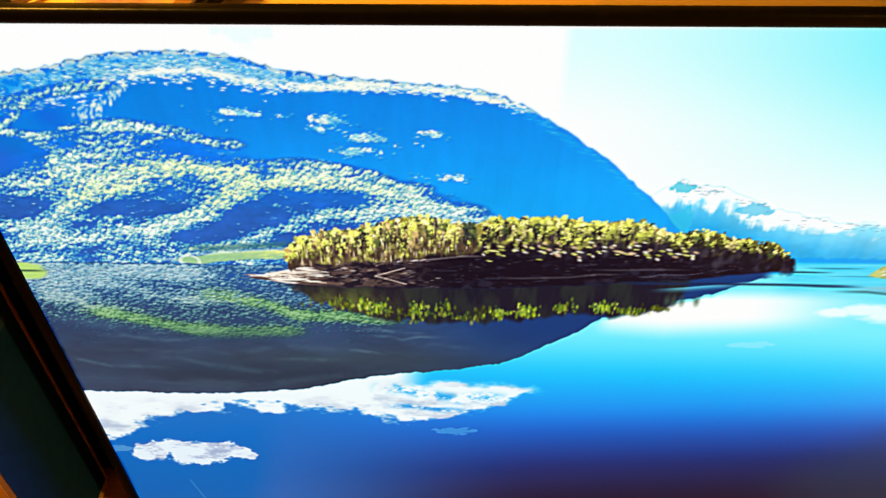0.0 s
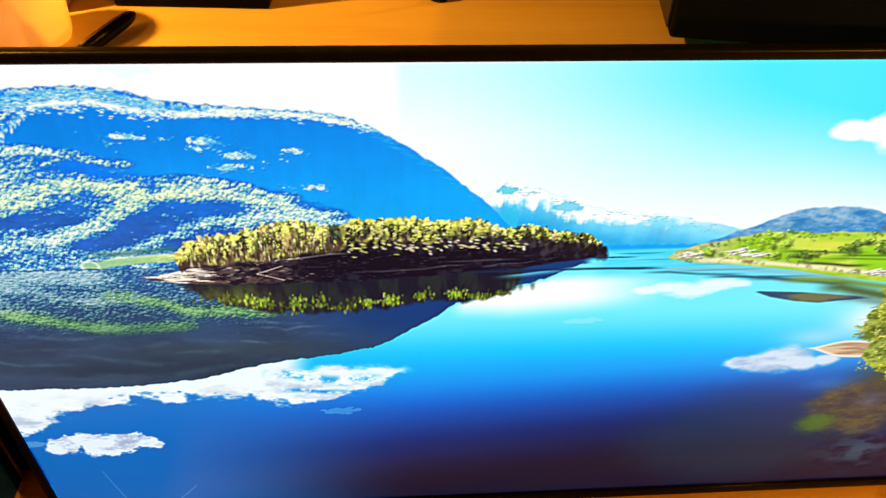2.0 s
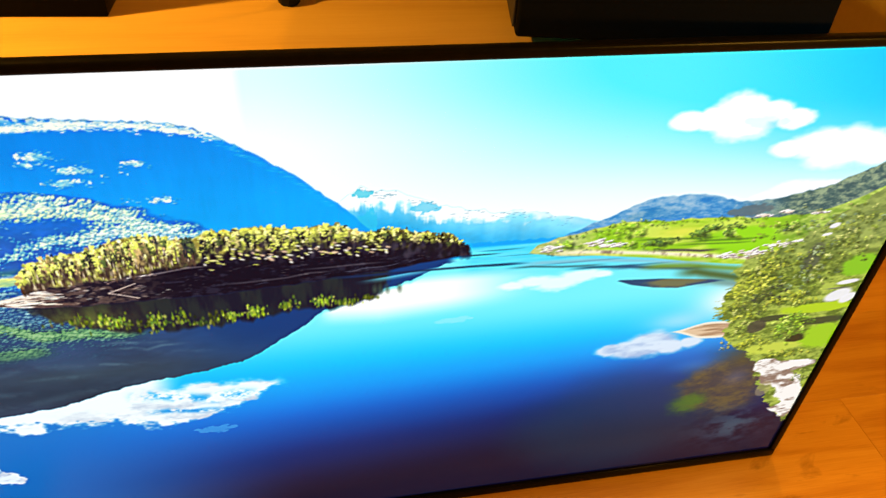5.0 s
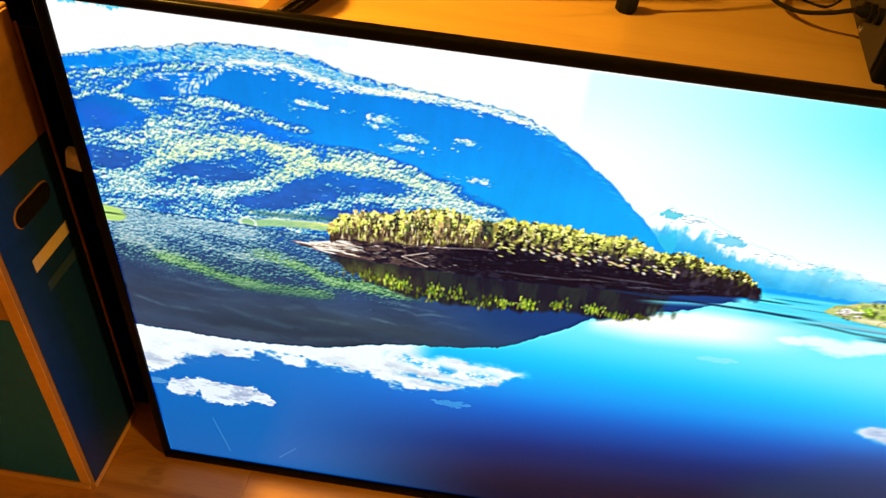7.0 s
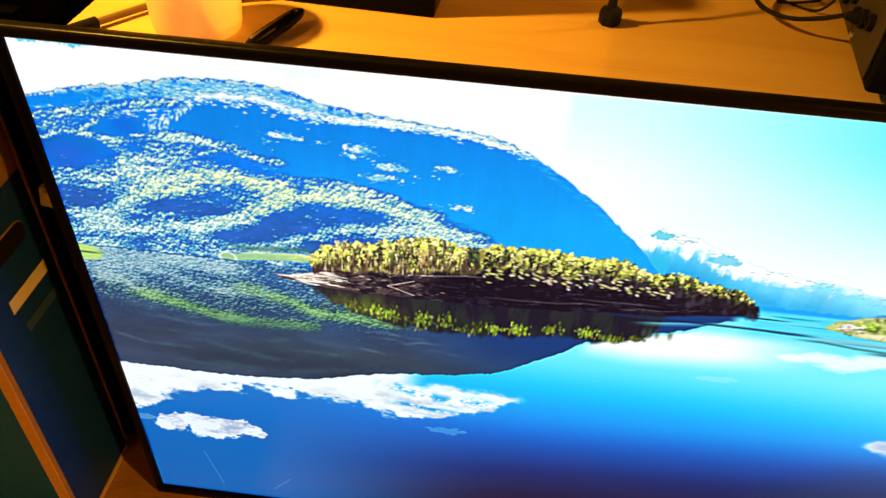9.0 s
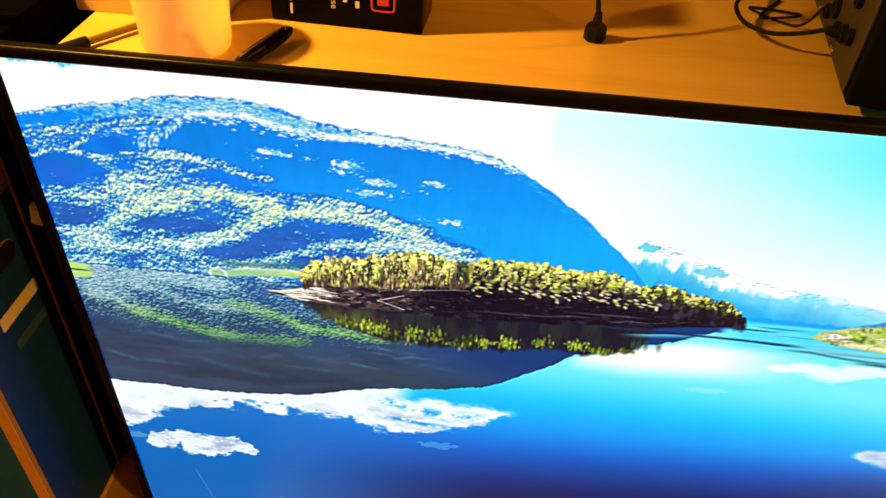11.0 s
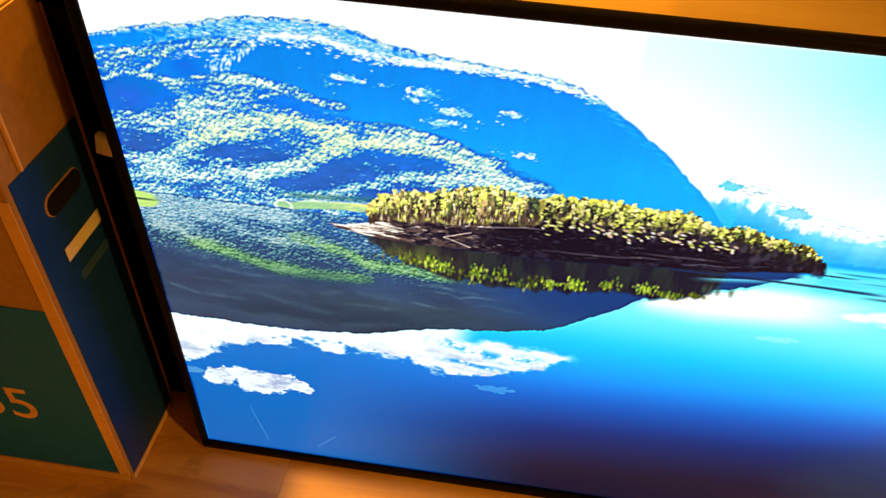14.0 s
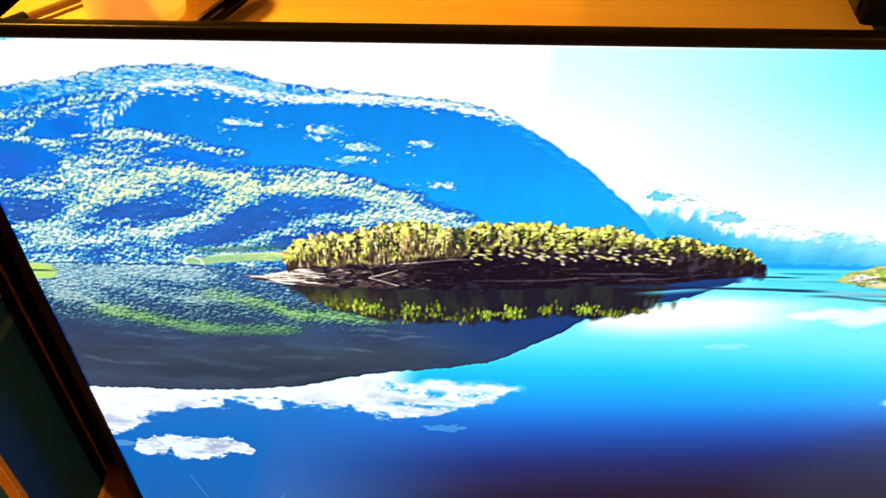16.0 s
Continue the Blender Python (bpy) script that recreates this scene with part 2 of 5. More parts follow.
solid("baseboard", block(ROOM_E - 0.016, ROOM_E - 0.0005, ROOM_S, ROOM_N, 0, 0.088, 0.005), SKIRTING, "cream painted wooden baseboard along the wall", "baseboard", kind="structure")

# ---- the picture on the television: a mountain lake ----
NX, NY = 1240, 697
rng = np.random.default_rng(11)
U, V = np.meshgrid((np.arange(NX) + 0.5) / NX, (np.arange(NY) + 0.5) / NY)


def smooth_noise(across, down, seed):
    """Smooth random values in 0..1 with that many cells across and down."""
    g = np.random.default_rng(seed).random((down + 3, across + 3))
    x, y = U * across, V * down
    i, j = x.astype(int), y.astype(int)
    fx, fy = x - i, y - j
    fx, fy = fx * fx * (3 - 2 * fx), fy * fy * (3 - 2 * fy)
    return (g[j, i] * (1 - fx) + g[j, i + 1] * fx) * (1 - fy) + (g[j + 1, i] * (1 - fx) + g[j + 1, i + 1] * fx) * fy


def layers(across, down, seed, octaves=4, keep=0.55):
    total, weight = 0, 0
    for k in range(octaves):
        total = total + keep ** k * smooth_noise(across * 2 ** k, down * 2 ** k, seed + k)
        weight += keep ** k
    return total / weight


def rgb(r, g, b):
    return np.array((r, g, b)) / 255.0


def step(a, b, x):
    t = np.clip((x - a) / (b - a), 0, 1)
    return t * t * (3 - 2 * t)


def outline(text):
    """A height over the picture's width from 'u,v' pairs."""
    p = np.array([[float(c) for c in w.split(",")] for w in text.split()])
    return np.interp(U[0], p[:, 0], p[:, 1])


image = np.zeros((NY, NX, 3))


def lay(mask, colour):
    global image
    image = image * (1 - mask[..., None]) + mask[..., None] * colour


def mix(a, b, t):
    return a * (1 - t[..., None]) + b * t[..., None]


def dab(u, v, ru, rv, colour, alpha=1.0, soft=0.45, lean=0.0):
    """One soft oval touch of colour."""
    x0, x1 = int(max((u - ru) * NX - 1, 0)), int(min((u + ru) * NX + 2, NX))
    y0, y1 = int(max((v - rv) * NY - 1, 0)), int(min((v + rv) * NY + 2, NY))
    if x1 <= x0 or y1 <= y0:
        return
    du, dv = (U[y0:y1, x0:x1] - u) / ru, (V[y0:y1, x0:x1] - v) / rv
    d = np.sqrt((du - lean * dv) ** 2 + dv ** 2)
    m = (alpha * np.clip((1 - d) / soft, 0, 1))[..., None]
    image[y0:y1, x0:x1] = image[y0:y1, x0:x1] * (1 - m) + m * colour


def patch(u0, u1, v0, v1, seed, edge=0.35, rough=0.75, cells=26):
    """A cloud-like soft mask in a box, ragged by noise."""
    cu, cv = (u0 + u1) / 2, (v0 + v1) / 2
    d = ((U - cu) / ((u1 - u0) / 2)) ** 2 + ((V - cv) / ((v1 - v0) / 2)) ** 2
    n = layers(cells, cells, seed, 4)
    return step(0, edge, 1 - d + (n - 0.5) * rough * 2)


def ragged(u0, u1, v0, v1, seed, bite=0.55, soft=0.25, cells=9):
    """A cloud in a box: a few lobes along its length, bitten by noise."""
    r = np.random.default_rng(seed)
    cu, cv, hu, hv = (u0 + u1) / 2, (v0 + v1) / 2, (u1 - u0) / 2, (v1 - v0) / 2
    body = np.full_like(U, -9.0)
    for k in range(5):
        ou, ov = (k / 4 - 0.5) * 1.25, r.uniform(-0.25, 0.25)
        s = 0.72 - 0.34 * abs(k / 4 - 0.5) * 2 + r.uniform(-0.08, 0.08)
        d = np.sqrt(((U - cu) / hu - ou) ** 2 / (s * s * 0.55) + ((V - cv) / hv - ov) ** 2 / (s * s * 1.3))
        body = np.maximum(body, 1 - d)
    n = layers(int(cells / (u1 - u0) / 1.4), int(cells / (v1 - v0) / 2.5), seed + 50, 4, 0.6)
    return step(0.0, soft, body + (n - 0.5) * bite * 2 * step(0.85, 0.1, body) * step(-1.2, -0.3, body))


def treetops(seed, many, u0, u1, v0, v1, small, big, flat):
    """Many overlapping crowns, lit from above and the left: 0 shaded to 1 sunlit."""
    r = np.random.default_rng(seed)
    high = np.zeros((NY, NX))
    for v in np.sort(r.uniform(v0, v1, many)):
        u, rad = r.uniform(u0, u1), r.uniform(small, big)
        cx, cy, lean, ry = u * NX, v * NY, r.uniform(-0.5, 0.5), rad * flat * r.uniform(0.8, 1.3)
        x0, x1, y0, y1 = int(max(cx - 2 * rad, 0)), int(min(cx + 2 * rad + 1, NX)), int(max(cy - ry, 0)), int(min(cy + ry + 1, NY))
        if x1 <= x0 or y1 <= y0:
            continue
        du, dv = (np.arange(x0, x1) + 0.5 - cx)[None] / rad, (np.arange(y0, y1) + 0.5 - cy)[:, None] / ry
        dome = np.sqrt(np.clip(1 - (du - lean * dv) ** 2 - dv ** 2, 0, 1)) * rad * r.uniform(0.7, 1.3)
        high[y0:y1, x0:x1] = np.maximum(high[y0:y1, x0:x1], dome)
    gy, gx = np.gradient(high)
    lit = 0.30 * gy + 0.12 * gx + 0.08 * high
    a, b, c, d = (int(np.clip(k, 0, 1) * n) for k, n in ((u0, NX), (u1, NX), (v0, NY), (v1, NY)))
    ranks = np.sort(lit[c:d, a:b].ravel())
    return np.searchsorted(ranks, lit) / len(ranks)


def tones(x, *stops):
    """A colour for each value, by stops of (value, rgb)."""
    p = [k for k, _ in stops]
    return np.stack([np.interp(x, p, [c[n] / 255 for _, c in stops]) for n in range(3)], -1)


def paint_sky():
    high = step(0.27, 0.02, V)
    right = step(0.37, 0.80, U)
    t = np.clip(right * (0.06 + 1.05 * high), 0, 1) + 0.18 * step(0.385, 0.395, U) * step(0.13, 0.0, V)
    lay(np.ones_like(U), mix(rgb(255, 255, 255), rgb(96, 230, 255), np.clip(t, 0, 1)))
    lay(step(0.70, 1.0, U) * step(0.30, 0.0, V) * 0.85, rgb(0, 170, 252))
    lay(ragged(0.008, 0.070, -0.045, 0.022, 5, 0.9) * 0.7, rgb(60, 170, 235))
    lay(ragged(0.180, 0.225, -0.02, 0.030, 6, 0.9, 0.6) * 0.12, rgb(150, 215, 250))
    lay(ragged(0.716, 0.868, 0.050, 0.152, 21, 0.34, 0.40, 7), rgb(255, 255, 255))
    lay(ragged(0.812, 1.000, 0.114, 0.226, 22, 0.36, 0.45, 7), rgb(252, 252, 255))
    lay(ragged(0.815, 0.955, 0.215, 0.300, 23, 0.35, 0.4, 6), rgb(250, 252, 255))
    lay(ragged(0.79, 0.84, 0.098, 0.134, 24, 0.6, 0.5) * 0.35, rgb(196, 222, 240))


def jag(amount, cells, seed):
    g = np.random.default_rng(seed).random(cells + 3)
    x = U[0] * cells
    i = x.astype(int)
    return amount * (g[i] * (1 - x + i) + g[i + 1] * (x - i) - 0.5)


def near(text, width):
    """How near each place lies to a line of 'u,v' pairs: 1 on it, fading over that width."""
    p = np.array([[float(c) for c in w.split(",")] for w in text.split()])
    ends = step(p[0, 0] - 0.03, p[0, 0], U) * step(p[-1, 0] + 0.03, p[-1, 0], U)
    return np.exp(-((V - np.interp(U[0], p[:, 0], p[:, 1])[None]) / width) ** 2) * ends


RIDGE = outline("0,0.080 0.037,0.062 0.078,0.050 0.116,0.035 0.155,0.029 0.192,0.034 0.226,0.054 0.264,0.060 0.296,0.067 0.322,0.069 0.35,0.077 0.374,0.098 0.396,0.125 0.425,0.163 0.46,0.222 0.485,0.272 0.5,0.31")
CREST = "0,0.115 0.056,0.093 0.096,0.076 0.136,0.054 0.173,0.052 0.199,0.064 0.231,0.072 0.26,0.071 0.296,0.072 0.331,0.078 0.37,0.094"
BAND = outline(CREST)
SNOW = outline("0.44,0.24 0.466,0.199 0.474,0.190 0.502,0.200 0.518,0.213 0.557,0.237 0.588,0.249 0.625,0.254 0.651,0.268 0.688,0.281 0.75,0.30")
WOODS = outline("0,0.185 0.03,0.175 0.056,0.147 0.090,0.122 0.125,0.122 0.159,0.137 0.18,0.158 0.194,0.170 0.228,0.182 0.255,0.184 0.281,0.195 0.326,0.230 0.36,0.265")
MIRROR = outline("0,0.607 0.05,0.608 0.117,0.609 0.197,0.594 0.23,0.574 0.263,0.557 0.327,0.541 0.369,0.522 0.393,0.493 0.424,0.452 0.44,0.425 0.491,0.392 0.52,0.375 0.55,0.347")
CROWN = outline("0.195,0.335 0.207,0.305 0.215,0.286 0.248,0.265 0.279,0.253 0.301,0.247 0.326,0.250 0.336,0.258 0.354,0.247 0.388,0.243 0.414,0.250 0.459,0.254 0.483,0.263 0.505,0.269 0.532,0.281 0.553,0.286 0.569,0.313 0.575,0.328")
STEMS = outline("0.195,0.340 0.208,0.332 0.247,0.328 0.29,0.322 0.326,0.309 0.383,0.298 0.407,0.306 0.447,0.296 0.49,0.306 0.531,0.312 0.57,0.322")
BANK = outline("0.165,0.350 0.175,0.357 0.201,0.367 0.225,0.372 0.298,0.371 0.369,0.371 0.433,0.361 0.496,0.350 0.574,0.330")
HILL = outline("0.64,0.320 0.688,0.281 0.727,0.247 0.75,0.243 0.783,0.244 0.82,0.264 0.855,0.263 0.905,0.244 0.955,0.201 1,0.160")
SHORE = 0.338


def paint_far():
    top = SNOW + jag(0.005, 240, 31) + jag(0.006, 90, 32)
    inside = step(-0.002, 0.002, V - top[None])
    n = layers(60, 50, 41, 4, 0.6)
    blue = mix(rgb(146, 216, 254), rgb(50, 158, 238), step(0.01, 0.070, V - top[None]))
    lay(inside, blue * (0.93 + 0.14 * n[..., None]))
    ragged_line = 0.004 + 0.044 * layers(90, 3, 42, 4, 0.7) * step(0.66, 0.50, U)
    lay(inside * step(0.012, -0.004, V - top[None] - ragged_line + (n - 0.5) * 0.03) * step(0.70, 0.60, U), rgb(250, 252, 255))
    lay(inside * ragged(0.466, 0.486, 0.190, 0.210, 46, 0.9) * 0.7, rgb(70, 190, 228))
    lay(inside * ragged(0.470, 0.490, 0.218, 0.290, 47, 0.8) * 0.7, rgb(60, 186, 240))
    lay(inside * ragged(0.512, 0.545, 0.222, 0.246, 48, 0.9) * 0.6, rgb(70, 180, 236))
    for _ in range(60):
        u = rng.uniform(0.47, 0.66)
        dab(u, np.interp(u, U[0], top) + abs(rng.normal(0, 0.010)), rng.uniform(0.001, 0.004), rng.uniform(0.0008, 0.002), rgb(96, 140, 176), 0.5, 0.8, 2.0)
    # blue hill and wooded slope on the far side of the water
    top = HILL + jag(0.004, 200, 33)
    inside = step(-0.002, 0.002, V - top[None])
    n = layers(60, 80, 51, 4, 0.65)
    lay(inside, mix(rgb(44, 112, 200), rgb(160, 184, 220), step(0.25, 0.80, layers(60, 90, 51, 5, 0.75))))
    green = step(0.80, 0.88, U) * inside
    lay(green, mix(rgb(62, 92, 96), rgb(150, 168, 138), step(0.32, 0.70, layers(80, 90, 56, 5, 0.8))))
    lay(ragged(0.806, 0.860, 0.264, 0.304, 57, 0.4) * 0.8, rgb(96, 108, 116))
    lay(inside * step(0.012, 0.026, V - top[None]) * step(0.78, 0.66, U) * 0.5, rgb(80, 130, 150))


def paint_mountain():
    top = RIDGE + jag(0.004, 300, 61)
    inside = step(-0.002, 0.002, V - top[None])
    n = layers(14, 10, 71)
    streak = layers(120, 12, 75, 3)
    base = mix(rgb(4, 114, 238), rgb(2, 150, 252), step(0.10, 0.34, V + 0.16 * U))
    base = base * (0.93 + 0.13 * n[..., None]) * (0.97 + 0.06 * streak[..., None])
    lay(inside, base)
    lay(inside * step(0.12, 0.0, U) * step(0.09, 0.16, V) * 0.5, rgb(28, 56, 160))
    # pale broken rock between the skyline and the crest
    speck = layers(190, 130, 81, 3, 0.75)
    upper = step(0.002, 0.010, V - top[None]) * step(0.004, -0.010, V - BAND[None])
    lay(inside * upper * step(0.40, 0.62, speck + 0.10 * step(0.05, 0.14, U)) * step(0.26, 0.22, U) * step(0.03, 0.08, U) * 0.6, rgb(170, 216, 246))
    rim = step(0.011, 0.001, V - top[None])
    lay(inside * rim * step(0.44, 0.56, speck) * step(0.40, 0.36, U), rgb(206, 222, 226))
    lay(inside * step(0.003, 0.0, V - top[None]) * step(0.40, 0.5, layers(200, 40, 83)) * step(0.375, 0.36, U) * 0.35, rgb(74, 74, 96))
    snowy = near("0.100,0.073 0.136,0.055 0.173,0.052 0.199,0.064 0.231,0.072 0.262,0.070", 0.0055) + 0.8 * near("0.262,0.070 0.296,0.071 0.331,0.076", 0.0035)
    lay(inside * np.clip(snowy, 0, 1) * step(0.30, 0.50, layers(150, 90, 85, 3, 0.7)) * 0.95, rgb(252, 250, 240))
    lay(inside * 0.55 * near("0.02,0.100 0.056,0.090 0.100,0.072", 0.006) * step(0.40, 0.56, speck), rgb(206, 230, 238))
    for k in range(1500):
        u = rng.uniform(0, 0.372)
        v = np.interp(u, U[0], BAND) + rng.normal(0.0, 0.0075 - 0.004 * (u > 0.22))
        if v < np.interp(u, U[0], RIDGE) + 0.001 or rng.random() < 0.35 * (u < 0.06):
            continue
        c = rgb(255, 252, 240) if u > 0.07 and rng.random() < 0.75 else rgb(196, 222, 226)
        dab(u, v, rng.uniform(0.0009, 0.0030), rng.uniform(0.0010, 0.0022), c, rng.uniform(0.4, 0.95), 0.7, rng.uniform(-1.5, 1.5))
    for k in range(80):
        u = rng.uniform(0.085, 0.125)
        dab(u, 0.072 + (0.125 - u) * 1.2 + rng.normal(0, 0.006), 0.0013, 0.0040, rgb(226, 234, 226), 0.6, 0.7, -0.6)
    # paler line down the sunlit shoulder
    for k in range(110):
        u = rng.uniform(0.355, 0.455)
        dab(u, np.interp(u, U[0], RIDGE) + rng.uniform(0.004, 0.014), 0.0030, 0.0020, rgb(90, 180, 240), 0.30, 0.9, 1.6)


def blob(u, v, ru, rv):
    return np.exp(-((U - u) / ru) ** 2 - ((V - v) / rv) ** 2)


def tufts(field, warm, many, box, seed, palette, shade, long=(1.5, 3.0), wide=(0.9, 1.5), lean=0.9, power=1.0):
    """Scattered small crowns, dense where the field is high: a shaded underside, a lit top."""
    r = np.random.default_rng(seed)
    u0, u1, v0, v1 = box
    us, vs = r.uniform(u0, u1, many), np.sort(r.uniform(v0, v1, many))
    d = field[np.clip((vs * NY).astype(int), 0, NY - 1), np.clip((us * NX).astype(int), 0, NX - 1)]
    w = warm[np.clip((vs * NY).astype(int), 0, NY - 1), np.clip((us * NX).astype(int), 0, NX - 1)]
    keep = r.random(many) < d
    cold, mid, lit, sunny = palette
    for u, v, k, y in zip(us[keep], vs[keep], d[keep], w[keep]):
        a, b, sl = r.uniform(*long) / NX, r.uniform(*wide) / NY, r.normal(-lean, 0.9)
        g = np.clip(0.55 * k + r.normal(0.18, 0.26), 0, 1) ** power
        c = cold + (mid - cold) * min(1, g * 2) if g < 0.5 else mid + ((lit + (sunny - lit) * y) - mid) * (g * 2 - 1)
        dab(u + 0.4 * a, v + 1.5 * b, a * 1.1, b * 1.3, shade, 0.35, 0.9, sl)
        dab(u, v, a, b, c, 0.75, 0.8, sl)
        if r.random() < 0.5:
            dab(u + a * r.uniform(-1, 1), v + b * r.uniform(-0.9, 0.9), a * 0.6, b * 0.9, c, 0.6, 0.8, -sl)


PALE_WOODS = (rgb(74, 140, 214), rgb(140, 200, 226), rgb(232, 246, 240), rgb(246, 246, 190))
NONE = np.zeros((NY, NX))


def crest_patches():
    """Scrub under the skyline and sunlit clearings high on the shaded flank."""
    scrub = 0.75 * step(0.003, 0.009, V - RIDGE[None]) * step(0.002, -0.008, V - BAND[None]) * step(0.04, 0.10, U) * step(0.27, 0.21, U) * (0.3 + 1.2 * layers(50, 60, 317))
    tufts(np.clip(scrub, 0, 1), NONE, 3000, (0.03, 0.27, 0.02, 0.09), 318, PALE_WOODS, rgb(30, 110, 210), (1.6, 3.4), (0.8, 1.3), -0.8)
    field = NONE
    for u, v, ru, rv, k in ((0.187, 0.103, 0.013, 0.006, 1.0), (0.200, 0.107, 0.008, 0.004, 0.7), (0.178, 0.113, 0.008, 0.005, 0.5), (0.217, 0.109, 0.010, 0.004, 0.45), (0.246, 0.113, 0.013, 0.008, 1.0), (0.240, 0.123, 0.010, 0.006, 0.6),
                            (0.268, 0.137, 0.015, 0.007, 1.0), (0.262, 0.154, 0.018, 0.008, 0.65), (0.285, 0.146, 0.010, 0.006, 0.5), (0.311, 0.131, 0.010, 0.006, 0.8), (0.305, 0.143, 0.008, 0.006, 0.4),
                            (0.322, 0.190, 0.012, 0.006, 0.75), (0.300, 0.188, 0.007, 0.006, 0.5), (0.170, 0.150, 0.014, 0.012, 0.35), (0.160, 0.141, 0.016, 0.007, 0.7), (0.296, 0.203, 0.008, 0.006, 0.4)):
        field = np.maximum(field, k * blob(u, v, ru, rv))
    ragged_edge = layers(90, 70, 313, 4, 0.8)
    fine_edge = layers(200, 150, 316, 3, 0.8)
    solid_part = step(0.48, 0.66, field + ((ragged_edge - 0.5) * 0.9 + (fine_edge - 0.5) * 1.1) * step(0.04, 0.3, field))
    lay(step(0.25, 0.6, field + (ragged_edge - 0.5) * 0.6) * 0.35, rgb(60, 160, 232))
    lay(solid_part * 0.9, mix(rgb(150, 212, 236), rgb(250, 250, 236), step(0.35, 0.65, layers(160, 120, 314, 3, 0.8))))
    tufts(field * 0.7, 0.5 + NONE, 3600, (0.14, 0.345, 0.09, 0.22), 311, PALE_WOODS, rgb(6, 96, 214), (1.6, 3.0), (0.8, 1.4), 0.4)
    under = step(0.0, 0.004, V - RIDGE[None] - 0.003)
    field = blob(0.352, 0.084, 0.022, 0.007) * under
    lay(step(0.35, 0.6, field + (ragged_edge - 0.5) * 0.9) * under * 0.9, mix(rgb(170, 196, 214), rgb(252, 250, 240), step(0.35, 0.6, layers(150, 140, 315, 3, 0.8))))


def paint_woods():
    """Sunlit treetops in rolling bands over a shaded hillside."""
    inside = step(-0.016, 0.016, V - WOODS[None] - (layers(40, 40, 90) - 0.5) * 0.03) * step(0.40, 0.335, U)
    inside *= step(SHORE + 0.010, SHORE - 0.004, V)
    ground = mix(rgb(14, 96, 234), rgb(50, 78, 190), step(0.15, 0.27, V + 0.10 * (0.2 - U)))
    ground = ground * (0.86 + 0.28 * layers(60, 54, 91, 4, 0.65)[..., None])
    lay(inside, ground)
    lay(blob(0.018, 0.168, 0.022, 0.022) * 0.9, rgb(50, 78, 222))
    lay(blob(0.070, 0.112, 0.013, 0.016) * 0.8, rgb(34, 78, 222))
    sun = 0.85 * near("0.001,0.111 0.024,0.102 0.042,0.096 0.061,0.087 0.079,0.079 0.1,0.072", 0.007) + 0.65 * near("0.005,0.126 0.022,0.116 0.038,0.122 0.055,0.100", 0.007)
    sun = sun + 1.0 * near("0.000,0.146 0.020,0.130 0.033,0.131 0.045,0.135 0.058,0.138", 0.005) + 0.8 * near("0.085,0.125 0.116,0.122 0.137,0.128 0.158,0.137 0.170,0.147", 0.008)
    sun = sun + 0.55 * blob(0.062, 0.185, 0.032, 0.040) + 0.60 * blob(0.105, 0.155, 0.042, 0.026) + 0.75 * blob(0.036, 0.207, 0.026, 0.016) + 0.5 * blob(0.09, 0.185, 0.03, 0.03)
    sun = sun + 1.1 * near("0.028,0.280 0.052,0.247 0.079,0.219 0.109,0.196 0.133,0.181 0.155,0.182 0.172,0.185", 0.017) + 0.45 * near("0.172,0.182 0.200,0.182", 0.008)
    sun = sun + 1.1 * near("0.109,0.284 0.155,0.243 0.179,0.213 0.211,0.195 0.238,0.191 0.264,0.203 0.282,0.217 0.308,0.231 0.331,0.248", 0.015) + 0.6 * near("0.225,0.170 0.273,0.188 0.292,0.205", 0.006)
    sun = sun + 0.75 * near("0.03,0.300 0.06,0.293 0.101,0.273 0.145,0.254", 0.009) + 0.9 * near("0.165,0.306 0.175,0.296 0.209,0.266 0.237,0.248 0.282,0.244 0.313,0.250 0.345,0.262", 0.011)
    sun = sun + 0.44 * step(0.12, 0.09, U) * step(0.262, 0.285, V + 0.25 * U) + 0.40 * step(0.09, 0.12, U) * step(0.21, 0.17, U) * step(0.290, 0.305, V) + 0.22 * inside * step(0.14, 0.20, V)
    for u, v, ru, rv, k in ((0.104, 0.243, 0.040, 0.011, 0.9), (0.190, 0.262, 0.030, 0.016, 0.9), (0.189, 0.192, 0.014, 0.007, 0.8), (0.134, 0.286, 0.030, 0.008, 0.8), (0.228, 0.226, 0.024, 0.009, 0.8), (0.020, 0.243, 0.020, 0.014, 0.9), (0.073, 0.309, 0.018, 0.008, 0.7), (0.156, 0.156, 0.016, 0.008, 0.8), (0.018, 0.170, 0.020, 0.018, 1.2), (0.060, 0.268, 0.022, 0.007, 0.8), (0.030, 0.310, 0.020, 0.006, 0.6), (0.255, 0.222, 0.018, 0.006, 0.6), (0.048, 0.160, 0.010, 0.012, 0.6), (0.115, 0.170, 0.020, 0.005, 0.5), (0.072, 0.113, 0.012, 0.014, 1.2)):
        sun = sun - 0.8 * k * blob(u, v, ru * 1.15, rv * 1.15) * (0.3 + 1.4 * layers(60, 70, 95, 4, 0.7))
    rough = layers(40, 56, 96, 4, 0.7)
    sun = np.clip((0.70 + 0.14 * step(0.12, 0.20, U)) * sun + (rough - 0.5) * 1.15 * step(-0.25, 0.30, sun) * step(0.2, 0.8, inside + 0.8 * sun), 0, 1)
    sun = sun * step(0.375, 0.335, U) * step(SHORE + 0.012, SHORE + 0.004, V)
